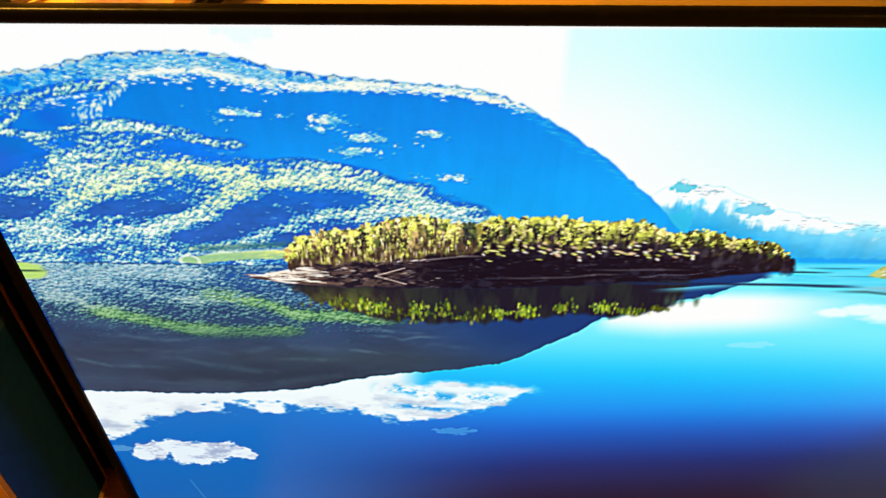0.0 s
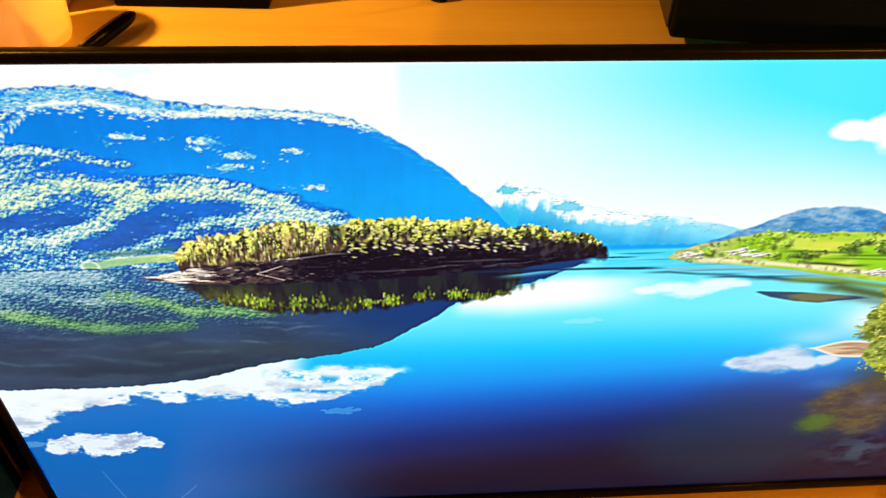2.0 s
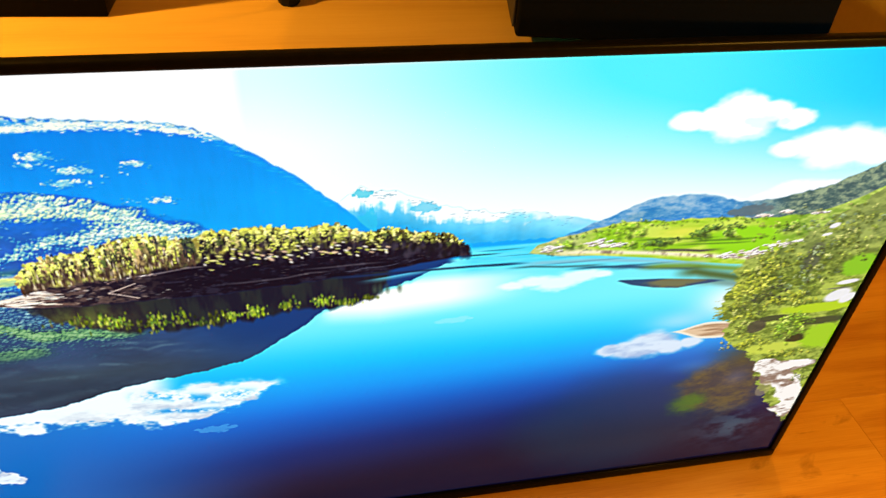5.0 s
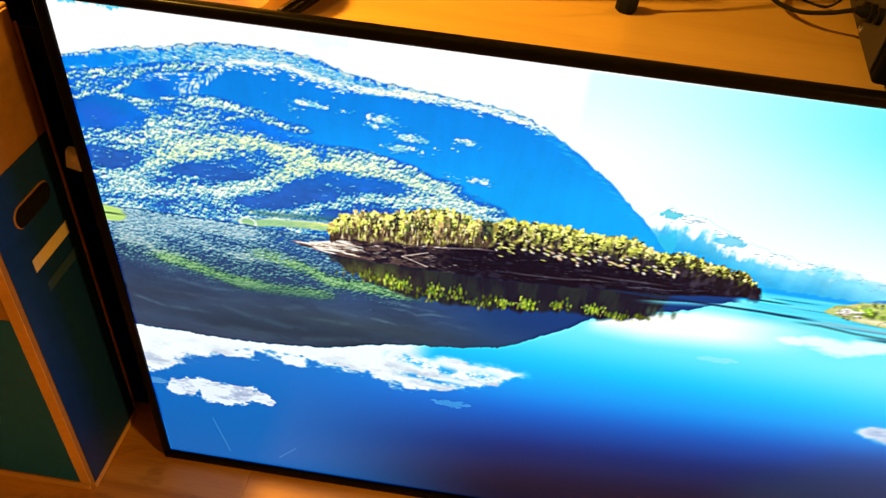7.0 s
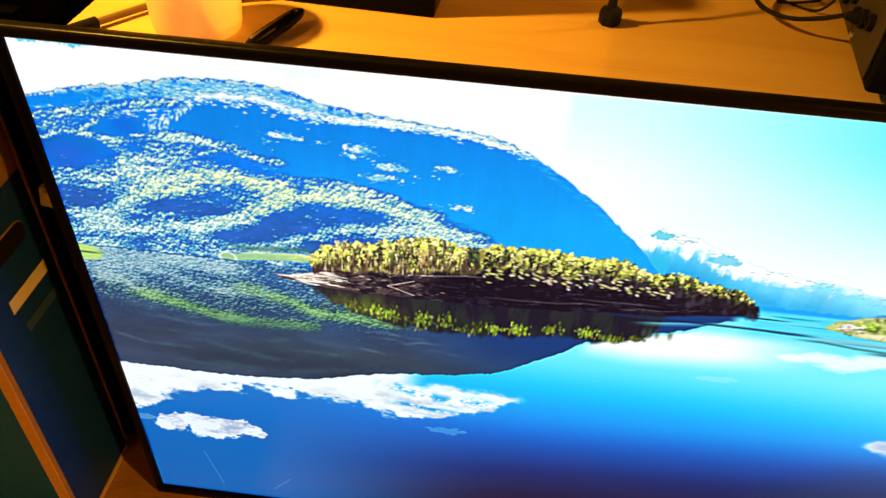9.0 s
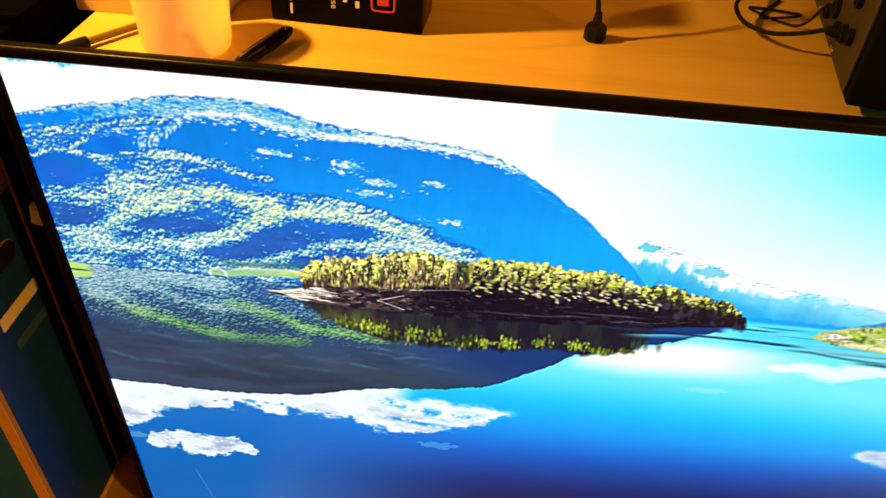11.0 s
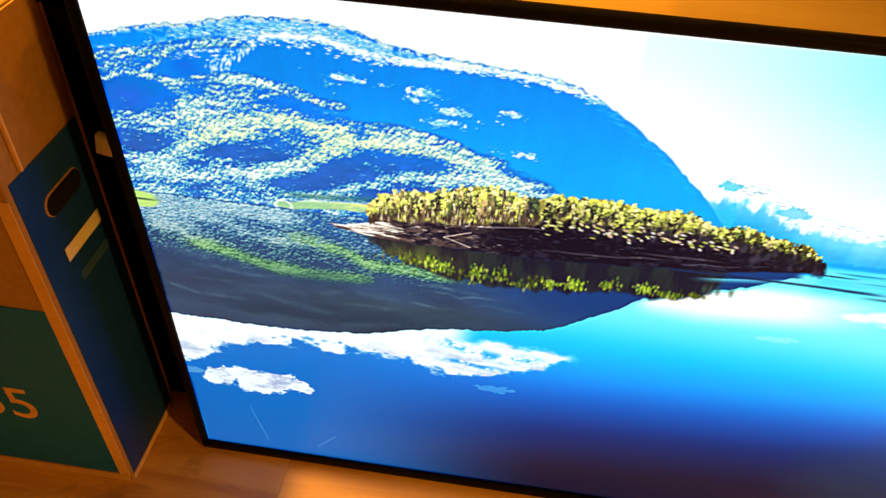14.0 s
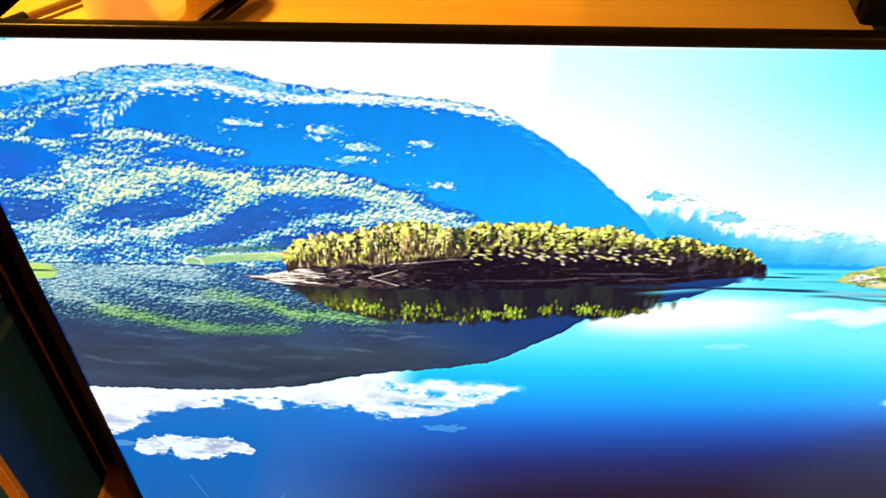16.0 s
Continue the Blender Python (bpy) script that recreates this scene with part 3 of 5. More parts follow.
    warm = np.clip(blob(0.085, 0.222, 0.05, 0.03) + blob(0.17, 0.215, 0.05, 0.035) + blob(0.14, 0.178, 0.04, 0.015) + 0.7 * blob(0.24, 0.21, 0.06, 0.03), 0, 1)
    leafy = treetops(301, 24000, -0.01, 0.37, 0.06, SHORE + 0.01, 1.3, 2.9, 1.0)
    stands = treetops(302, 1500, -0.01, 0.37, 0.06, SHORE + 0.01, 6, 12, 0.8)
    fleck = layers(210, 150, 98, 3, 0.8)
    light = 0.92 * sun + ((leafy - 0.5) * 0.75 + (fleck - 0.5) * 0.9) * (0.35 + 0.65 * step(0.0, 0.3, sun)) + (stands - 0.5) * 0.35 - 0.05
    tint = tones(light, (-0.10, (18, 62, 172)), (0.20, (30, 92, 200)), (0.42, (80, 146, 206)), (0.64, (140, 196, 208)), (0.90, (214, 238, 220)), (1.2, (248, 255, 246)))
    tint = mix(ground, tint, step(-0.02, 0.34, light))
    tint = mix(tint, tint * np.array((1.02, 1.02, 0.84)), warm * step(0.45, 0.8, light) * 0.8)
    cover = step(0.04, 0.22, sun) * step(0.0, 0.5, leafy + 2.2 * sun)
    lay(cover * step(0.375, 0.340, U) * step(SHORE + 0.010, SHORE + 0.005, V), tint)
    tufts(np.clip(sun * 0.9 + 0.05 * inside, 0, 1), warm, 6500, (0.0, 0.37, 0.06, SHORE + 0.008), 301, PALE_WOODS, rgb(26, 74, 160), (1.2, 2.6), (0.9, 1.5), 0.6)
    # meadow and farm by the water
    hedge = near("0.150,0.306 0.212,0.297", 0.006)
    lay(hedge * 0.7, rgb(60, 110, 120))
    strip = near("0.138,0.327 0.155,0.321 0.212,0.313", 0.0085)
    lay(step(0.28, 0.65, strip * (0.55 + 0.9 * layers(60, 120, 103))) * 0.95, mix(rgb(160, 204, 150), rgb(246, 244, 140), step(0.155, 0.195, U) * step(0.30, 0.6, layers(40, 90, 101))))
    lay(near("0.145,0.316 0.180,0.309 0.212,0.304", 0.0022) * 0.45, rgb(236, 244, 226))
    lay(near("0.120,0.326 0.135,0.340 0.160,0.341 0.190,0.337", 0.0026) * 0.5, rgb(214, 234, 232))
    for k in range(30):
        a = 2 * math.pi * k / 30
        dab(0.131 + 0.007 * math.cos(a), 0.329 + 0.010 * math.sin(a), 0.0020, 0.0022, rgb(220, 232, 226), 0.6)


def paint_water():
    inside = step(SHORE - 0.003, SHORE + 0.003, V)
    far = step(0.315, 0.321, V) * step(0.400, 0.345, V) * step(0.555, 0.575, U) * step(0.90, 0.84, U)
    water = mix(rgb(128, 232, 255), rgb(0, 164, 255), step(0.44, 0.60, V))
    water = mix(water, rgb(0, 90, 230), step(0.54, 0.70, V + 0.04 * (U - 0.6)))
    water = mix(water, rgb(8, 30, 122), step(0.615, 0.80, V + 0.14 * (U - 0.5)))
    water = mix(water, rgb(16, 13, 44), step(0.73, 0.93, V + 0.20 * np.minimum(U - 0.5, 0.15)))
    water = mix(water, rgb(26, 92, 196), step(0.42, 0.10, U) * step(0.55, 0.66, V) * 0.9)
    water = mix(water, rgb(40, 82, 180), step(0.40, 0.0, U) * step(0.80, 1.0, V) * 0.75)
    cool = patch(0.60, 0.92, 0.62, 1.02, 111, 1.0, 0.4, 7)
    water = mix(water, rgb(12, 56, 84), cool * 0.45)
    lay(inside, water)
    lay(far, mix(rgb(120, 222, 255), rgb(70, 200, 250), layers(40, 200, 112)))
    for u, v, ru, rv in ((0.600, 0.327, 0.028, 0.0016), (0.605, 0.360, 0.028, 0.0018), (0.680, 0.366, 0.05, 0.0022), (0.735, 0.384, 0.05, 0.003), (0.640, 0.341, 0.05, 0.0015), (0.700, 0.353, 0.06, 0.0018)):
        dab(u, v, ru, rv * 0.8, rgb(30, 96, 150), 0.6)


def paint_mirror():
    """The mountain, the woods and the clouds upside down in the still water."""
    edge = MIRROR + jag(0.004, 160, 121) + jag(0.002, 400, 122)
    inside = step(SHORE - 0.006, SHORE - 0.003, V + jag(0.004, 140, 123)[None]) * step(0.002, -0.002, V - edge[None]) * step(0.560, 0.548, U)
    cast = layers(18, 26, 126, 4, 0.6)
    dark = mix(rgb(48, 62, 124), rgb(54, 64, 98), step(0.40, 0.52, V)) * (0.78 + 0.44 * cast[..., None])
    dark = mix(dark, rgb(16, 44, 122), step(0.27, 0.40, U) * (0.55 + 0.4 * step(0.52, 0.44, V)))
    dark = mix(dark, rgb(42, 84, 190), step(0.42, 0.335, V) * 0.75 * step(0.30, 0.24, U))
    dark = mix(dark, rgb(30, 44, 64), blob(0.18, 0.560, 0.16, 0.035) * 0.6)
    dark = mix(dark, rgb(54, 70, 76), blob(0.24, 0.52, 0.10, 0.02) * 0.35)
    lay(inside, dark)
    glow = 0.9 * near("0.055,0.430 0.088,0.447 0.118,0.463", 0.012) + 0.8 * near("0.128,0.462 0.150,0.466 0.190,0.462", 0.013) + 1.0 * near("0.148,0.390 0.183,0.409 0.203,0.428 0.233,0.428 0.275,0.434", 0.012)
    lay(inside * np.clip(glow, 0, 1) * 0.45, rgb(50, 110, 92))
    sun = 0.85 * glow
    pale = 0.75 * blob(0.018, 0.388, 0.030, 0.026) + 0.8 * near("0.060,0.372 0.090,0.388 0.123,0.402", 0.010) + 0.95 * near("0,0.350 0.06,0.348 0.13,0.350", 0.018) + 0.5 * near("0.125,0.400 0.150,0.404", 0.008) + 0.6 * near("0.028,0.400 0.044,0.424", 0.008)
    field = np.clip((sun + pale + 0.18 * step(0.47, 0.40, V)) * (0.35 + 1.2 * layers(40, 60, 127, 4, 0.7)), 0, 1) * inside * step(0.30, 0.27, U)
    green = np.clip(glow * 1.2, 0, 1)
    leafy = treetops(321, 22000, -0.01, 0.34, SHORE, 0.60, 1.4, 3.0, 0.7)
    light = field * 0.95 + ((leafy - 0.5) * 0.7 + (layers(200, 160, 124, 3, 0.8) - 0.5) * 0.9) * step(0.52, 0.42, V) + (layers(34, 60, 129, 4, 0.7) - 0.5) * 0.5
    cool = tones(light, (-0.2, (26, 40, 84)), (0.15, (46, 68, 124)), (0.45, (96, 142, 178)), (0.8, (176, 212, 218)), (1.2, (226, 242, 236)))
    leaf = tones(light, (-0.2, (24, 42, 58)), (0.15, (42, 74, 72)), (0.45, (82, 138, 92)), (0.8, (132, 192, 116)), (1.2, (180, 224, 150)))
    lay(inside * step(0.02, 0.35, light + 0.12) * step(0.30, 0.26, U) * step(0.52, 0.44, V) * 0.75, mix(cool, leaf, np.clip(green + 0.3 * step(0.375, 0.43, V), 0, 1)))
    tufts(field * step(0.42, 0.38, V), 0 * U, 2600, (0.0, 0.30, SHORE, 0.44), 321, (rgb(70, 110, 170), rgb(130, 180, 200), rgb(206, 230, 226), rgb(206, 230, 226)), rgb(44, 56, 110), (1.4, 3.2), (0.7, 1.2), 1.2)
    # long faint ripples of the slopes
    for line, w, k in (("0.000,0.525 0.035,0.546 0.060,0.546", 0.0028, 0.55), ("0.060,0.476 0.085,0.486 0.106,0.484", 0.003, 0.5), ("0.020,0.445 0.060,0.462 0.08,0.47", 0.005, 0.4), ("0.090,0.520 0.123,0.541 0.16,0.553", 0.004, 0.35), ("0.150,0.510 0.179,0.496 0.2,0.498", 0.004, 0.35), ("0.266,0.456 0.284,0.462", 0.002, 0.8), ("0.272,0.470 0.284,0.476 0.296,0.470", 0.0022, 0.8), ("0.196,0.522 0.215,0.524", 0.003, 0.45), ("0.243,0.500 0.262,0.506", 0.0022, 0.7), ("0.310,0.486 0.325,0.489", 0.003, 0.4), ("0.110,0.578 0.160,0.584 0.210,0.566 0.260,0.548", 0.005, 0.3), ("0.05,0.505 0.09,0.512 0.12,0.5", 0.004, 0.3), ("0.020,0.570 0.080,0.583 0.130,0.592", 0.004, 0.25)):
        lay(inside * near(line, w * 1.6) * k * 0.45 * step(0.25, 0.7, layers(60, 60, 128)), rgb(120, 150, 170))
    # a green meadow at the water's edge, and its mirror image
    lay(step(0.25, 0.6, blob(0.004, 0.350, 0.017, 0.016) * (0.6 + 0.8 * layers(90, 110, 137))) * 0.95, rgb(188, 222, 120))
    lay(step(0.02, 0.0, U - 0.006) * np.exp(-((V - 0.350) / 0.0020) ** 2) * 0.8, rgb(40, 74, 60))
    # clouds in the water
    low = outline("0,0.735 0.02,0.712 0.049,0.672 0.102,0.654 0.161,0.643 0.229,0.640 0.263,0.658 0.286,0.668 0.331,0.652 0.372,0.622 0.395,0.596")
    n = layers(44, 40, 131, 4, 0.6)
    cloud = step(-0.002, 0.002, V - edge[None]) * step(0.010, -0.010, V - low[None] + (n - 0.5) * 0.075) * step(0.402, 0.380, U + (n - 0.5) * 0.03)
    cloud *= 1 - step(0.275, 0.31, U) * step(0.585, 0.566, V + 0.03 * (n - 0.5))
    cloud *= 1 - 0.85 * np.clip(near("0.278,0.588 0.300,0.600 0.330,0.612 0.350,0.606", 0.010) + near("0.290,0.632 0.315,0.640", 0.006), 0, 1) * step(0.35, 0.6, layers(60, 46, 134, 4, 0.7))
    shade = step(0.42, 0.85, layers(34, 40, 135, 4, 0.6)) * step(0.0, 0.06, V - edge[None])
    lay(cloud * 0.97, mix(rgb(250, 250, 255), rgb(176, 178, 212), 0.75 * shade))
    lay(ragged(0.014, 0.144, 0.720, 0.816, 141, 0.72, 0.28, 11) * 0.95, mix(rgb(244, 244, 255), rgb(170, 168, 208), 0.9 * step(0.45, 0.8, layers(50, 60, 136, 4, 0.65))))
    lay(ragged(0.300, 0.350, 0.684, 0.708, 142, 0.9, 0.4) * 0.5, rgb(120, 170, 240))
    # two thin pale slanting streaks drawn low on the left of the picture
    for k in range(30):
        dab(0.062 + 0.014 * k / 30, 0.86 + 0.11 * k / 30, 0.0016, 0.006, rgb(150, 180, 230), 0.16, 0.9)
        dab(0.135 + 0.022 * k / 30, 0.965 - 0.045 * k / 30, 0.0016, 0.004, rgb(150, 170, 220), 0.16, 0.9)
    lay(ragged(-0.03, 0.035, 0.750, 0.778, 143, 0.9, 0.4) * 0.5, rgb(150, 176, 226))
    # bright sky in the water beyond the mountain's mirror image
    glare = step(0.0, 0.01, V - edge[None]) * step(0.428, 0.450, U) * step(0.660, 0.545, U) * step(0.360, 0.39, V) * step(0.475, 0.425, V + 0.14 * np.abs(U - 0.49))
    lay(glare, rgb(254, 255, 255))
    lay(ragged(0.590, 0.725, 0.376, 0.432, 146, 0.4, 0.6) * 0.85, rgb(250, 252, 255))
    lay(ragged(0.540, 0.585, 0.464, 0.486, 147, 0.5, 0.6) * 0.5, rgb(170, 230, 255))
    lay(ragged(0.705, 0.850, 0.545, 0.640, 148, 0.35, 0.5, 7) * 0.92, mix(rgb(236, 230, 248), rgb(186, 184, 226), step(0.4, 0.8, layers(30, 40, 150))))
    lay(blob(0.850, 0.490, 0.035, 0.045) * 0.95, rgb(246, 246, 255))
    lay(blob(0.800, 0.535, 0.035, 0.025) * 0.6, rgb(214, 226, 250))


def crown_of(u, v, w, h, leaf, r, bits=8, shade=rgb(34, 34, 40)):
    """One tree: a shaded side, a ragged crown of many touches, bright on top."""
    dab(u + w * 0.6, v + h * 0.5, w * 0.8, h * 0.7, shade, 0.42, 0.8)
    for k in range(bits):
        a = r.uniform(-1, 1)
        y = r.uniform(-1, 0.8)
        x = a * w * (0.35 + 0.4 * (y + 1) / 1.8)
        tone = (1.22 - 0.22 * (y + 1) - 0.20 * max(a, 0)) * r.uniform(0.8, 1.2)
        dab(u + x, v + y * h * 0.75, w * r.uniform(0.25, 0.5), h * r.uniform(0.14, 0.28), leaf * tone, 0.9, 0.6)


def paint_island():
    r = np.random.default_rng(77)
    crown = CROWN + jag(0.010, 40, 156) + jag(0.006, 100, 157)
    bank = BANK + jag(0.004, 120, 151)
    # mirror image of the bank and the trees
    foot = np.interp(U[0], (0.18, 0.205, 0.228, 0.248, 0.275, 0.303, 0.340, 0.374, 0.403, 0.447, 0.484, 0.50), (0.366, 0.382, 0.402, 0.426, 0.436, 0.443, 0.436, 0.434, 0.424, 0.421, 0.410, 0.392))
    foot = foot + jag(0.012, 90, 152) + jag(0.010, 220, 153)
    inside = step(0, 0.006, V - bank[None] + 0.004) * step(0.006, -0.006, V - foot[None]) * step(0.185, 0.215, U) * step(0.503, 0.492, U + (layers(90, 20, 158) - 0.5) * 0.02)
    lay(inside * 0.97, mix(rgb(20, 18, 40), rgb(34, 40, 44), step(0.3, 0.7, layers(110, 14, 155))))
    lay(inside * blob(0.240, 0.405, 0.040, 0.030) * 0.8, mix(rgb(70, 62, 44), rgb(112, 116, 54), step(0.3, 0.7, layers(120, 40, 159))))
    for u, v, ru, rv, many, gain in ((0.243, 0.405, 0.020, 0.014, 60, 0.9), (0.264, 0.412, 0.010, 0.012, 60, 1.2), (0.298, 0.416, 0.007, 0.017, 60, 1.1), (0.318, 0.414, 0.006, 0.016, 36, 0.9), (0.333, 0.428, 0.014, 0.007, 30, 0.8), (0.360, 0.420, 0.006, 0.011, 50, 1.15), (0.380, 0.414, 0.008, 0.014, 70, 1.2), (0.409, 0.408, 0.008, 0.010, 44, 1.0), (0.439, 0.404, 0.007, 0.012, 60, 1.25), (0.460, 0.411, 0.011, 0.007, 50, 0.95), (0.478, 0.404, 0.008, 0.007, 30, 0.6), (0.285, 0.420, 0.012, 0.015, 30, 0.6), (0.345, 0.418, 0.012, 0.012, 20, 0.5)):
        for _ in range(many):
            c = rgb(*r.choice([(170, 196, 40), (120, 160, 50), (214, 220, 90), (84, 120, 50), (150, 170, 40)])) * gain * r.uniform(0.6, 1.05)
            dab(u + r.normal(0, ru * 0.6), v + r.normal(0, rv * 0.5), r.uniform(0.0008, 0.0020), r.uniform(0.003, 0.008), c, 0.7, 0.8)
    for u in (0.486, 0.491, 0.497, 0.508):
        dab(u, 0.390, 0.0035, 0.014, rgb(70, 92, 74), 0.7, 0.9, 0.2)
    # shaded rocky bank
    body = step(-0.004, 0.004, V - (CROWN + 0.014)[None]) * step(0.003, -0.003, V - bank[None]) * step(0.200, 0.214, U) * step(0.575, 0.569, U)
    lay(body, mix(rgb(12, 8, 30), rgb(34, 28, 52), step(0.5, 0.8, layers(120, 150, 161))))
    lay(body * step(0.335, 0.26, U) * 0.75, mix(rgb(104, 82, 76), rgb(34, 26, 44), step(0.35, 0.6, layers(150, 150, 162))))
    canopy = step(-0.002, 0.004, V - (crown + 0.004)[None]) * step(0.006, -0.008, V - STEMS[None] + (layers(130, 60, 164) - 0.5) * 0.016) * step(0.204, 0.218, U + (layers(150, 100, 168) - 0.5) * 0.012) * step(0.574, 0.560, U)
    lay(canopy, mix(rgb(150, 136, 66), rgb(226, 222, 110), step(0.35, 0.7, layers(150, 120, 165, 3, 0.7))) * (1 - 0.45 * step(0.47, 0.53, U)[..., None]))
    for _ in range(190):
        u = r.uniform(0.21, 0.34) if r.random() < 0.6 else r.uniform(0.34, 0.54)
        t = r.random()
        v = np.interp(u, U[0], STEMS) * (1 - t) + np.interp(u, U[0], BANK) * t
        bright = (1.0 if u < 0.32 else 0.45) * (1.0 - 0.5 * t)
        dab(u, v, r.uniform(0.0012, 0.0036), r.uniform(0.0010, 0.0022), rgb(*r.choice([(236, 206, 190), (196, 160, 146), (150, 120, 130), (240, 226, 220)])) * (0.5 + 0.5 * bright), r.uniform(0.3, 0.9) * bright, 0.6, r.uniform(-2.5, 1.0))
    for line, w, k in (("0.263,0.338 0.276,0.347 0.268,0.357 0.282,0.366", 0.0014, 0.0), ("0.375,0.352 0.410,0.349 0.430,0.343", 0.0018, 0.20), ("0.386,0.306 0.396,0.318 0.405,0.330", 0.0016, 0.0), ("0.300,0.323 0.332,0.314", 0.0014, 0.4), ("0.445,0.335 0.475,0.333", 0.0016, 0.20)):
        lay(body * near(line, w) * k, rgb(226, 200, 196))
    for k in range(22):
        t = k / 21
        dab(0.2665 + 0.022 * abs(1 - 2 * t), 0.337 + 0.028 * t, 0.0018, 0.0011, rgb(226, 200, 190), 0.7)
    # pale rocks running out to the point
    wedge = step(0.0, 0.003, V - np.interp(U[0], (0.168, 0.171, 0.19, 0.215, 0.24), (0.357, 0.355, 0.346, 0.334, 0.330))[None]) * step(0.0, 0.003, np.interp(U[0], (0.168, 0.171, 0.20, 0.24), (0.356, 0.359, 0.368, 0.374))[None] - V) * step(0.168, 0.172, U) * step(0.236, 0.215, U)
    lay(wedge, mix(rgb(250, 232, 222), rgb(92, 70, 70), step(0.50, 0.66, layers(50, 120, 163, 3) + 0.35 * step(0.19, 0.24, U))))
    for k in range(60):
        t = r.random()
        dab(0.176 + 0.055 * t, 0.353 + 0.016 * t * r.uniform(-0.9, 1.0), r.uniform(0.003, 0.008), r.uniform(0.0012, 0.0026), rgb(*r.choice([(255, 240, 230), (240, 216, 200), (120, 90, 84)])), 0.85, 0.5, 1.5)
    # trees: tall thin ones by the point, rounder ones beyond
    for k in range(620):
        left = k % 5 < 3
        u = r.uniform(0.204, 0.340) if left else r.uniform(0.342, 0.568)
        c, b = np.interp(u, U[0], crown), np.interp(u, U[0], STEMS)
        depth = k / 620
        h = r.uniform(0.009, 0.020) if left else r.uniform(0.008, 0.015)
        h *= min(1.0, 0.25 + max(b - c, 0.0) / 0.040)
        w = h * (r.uniform(0.18, 0.30) if left else r.uniform(0.28, 0.44))
        v = c + h * 0.7 + max(b - c - h * 1.5, 0.0) * depth * r.uniform(0.5, 1.05)
        leaf = rgb(*r.choice([(250, 244, 130), (232, 232, 100), (206, 206, 92), (240, 220, 140), (176, 176, 84)]))
        if left and r.random() < 0.35:
            leaf = rgb(*r.choice([(190, 160, 104), (150, 130, 84), (96, 92, 62)]))
        if r.random() < 0.16 or (0.330 < u < 0.347 and r.random() < 0.75):
            leaf = rgb(*r.choice([(56, 66, 44), (90, 100, 56), (40, 44, 46)]))
        if u > 0.478 and r.random() < 0.45:
            leaf = leaf * 0.35
        fade = 1.05 - (0.15 if left else 0.30) * depth
        dab(u, v + h * 0.9, w * 0.4, h * 0.6, (rgb(120, 88, 74) if left else rgb(56, 44, 60)) * r.uniform(0.4, 1.0), 0.7)
        crown_of(u, v, w, h, leaf * fade * 1.12, r, 9, rgb(70, 58, 50) if left else rgb(26, 26, 40))
    for _ in range(170):
        u = r.uniform(0.210, 0.335)
        c, b = np.interp(u, U[0], crown), np.interp(u, U[0], STEMS)
        dab(u, c + (b - c) * r.uniform(0.45, 1.0), 0.0008, r.uniform(0.004, 0.010), rgb(*r.choice([(70, 50, 50), (50, 40, 44), (236, 214, 180), (110, 86, 70)])), 0.7, 0.8)
    for _ in range(260):
        u = r.uniform(0.345, 0.570)
        b = np.interp(u, U[0], STEMS)
        h = r.uniform(0.005, 0.013)
        dab(u, b + r.uniform(-0.008, 0.012), h * 0.35, h, rgb(*r.choice([(16, 12, 34), (26, 20, 40), (20, 20, 30), (60, 50, 70)])), 0.75, 0.8)
    for _ in range(90):
        u = r.uniform(0.345, 0.50)
        b = np.interp(u, U[0], STEMS)
        dab(u, b + r.normal(0.002, 0.007), r.uniform(0.0014, 0.0035), r.uniform(0.0016, 0.0036), rgb(*r.choice([(232, 224, 130), (214, 180, 150), (240, 226, 210), (190, 190, 90)])), 0.8, 0.6, 0.6)
    lay(step(0.0016, -0.0002, np.abs(V - bank[None] + 0.010)) * step(0.36, 0.40, U) * step(0.56, 0.50, U) * 0.35 * step(0.4, 0.6, layers(90, 9, 166)), rgb(150, 140, 170))
    # bright water between the bank and its mirror image, and the dark spit
    lay(step(0.466, 0.500, U) * step(0.560, 0.535, U) * step(0.001, 0.004, V - (BANK + 0.012)[None]) * step(0.026, 0.012, V - BANK[None]) * 0.85, rgb(120, 214, 250))
    lay(near("0.470,0.358 0.530,0.357 0.572,0.357 0.600,0.358", 0.0024) * 0.9, rgb(20, 34, 84))
    dab(0.576, 0.334, 0.026, 0.0022, rgb(14, 40, 86), 0.8, 0.6, 0.0)


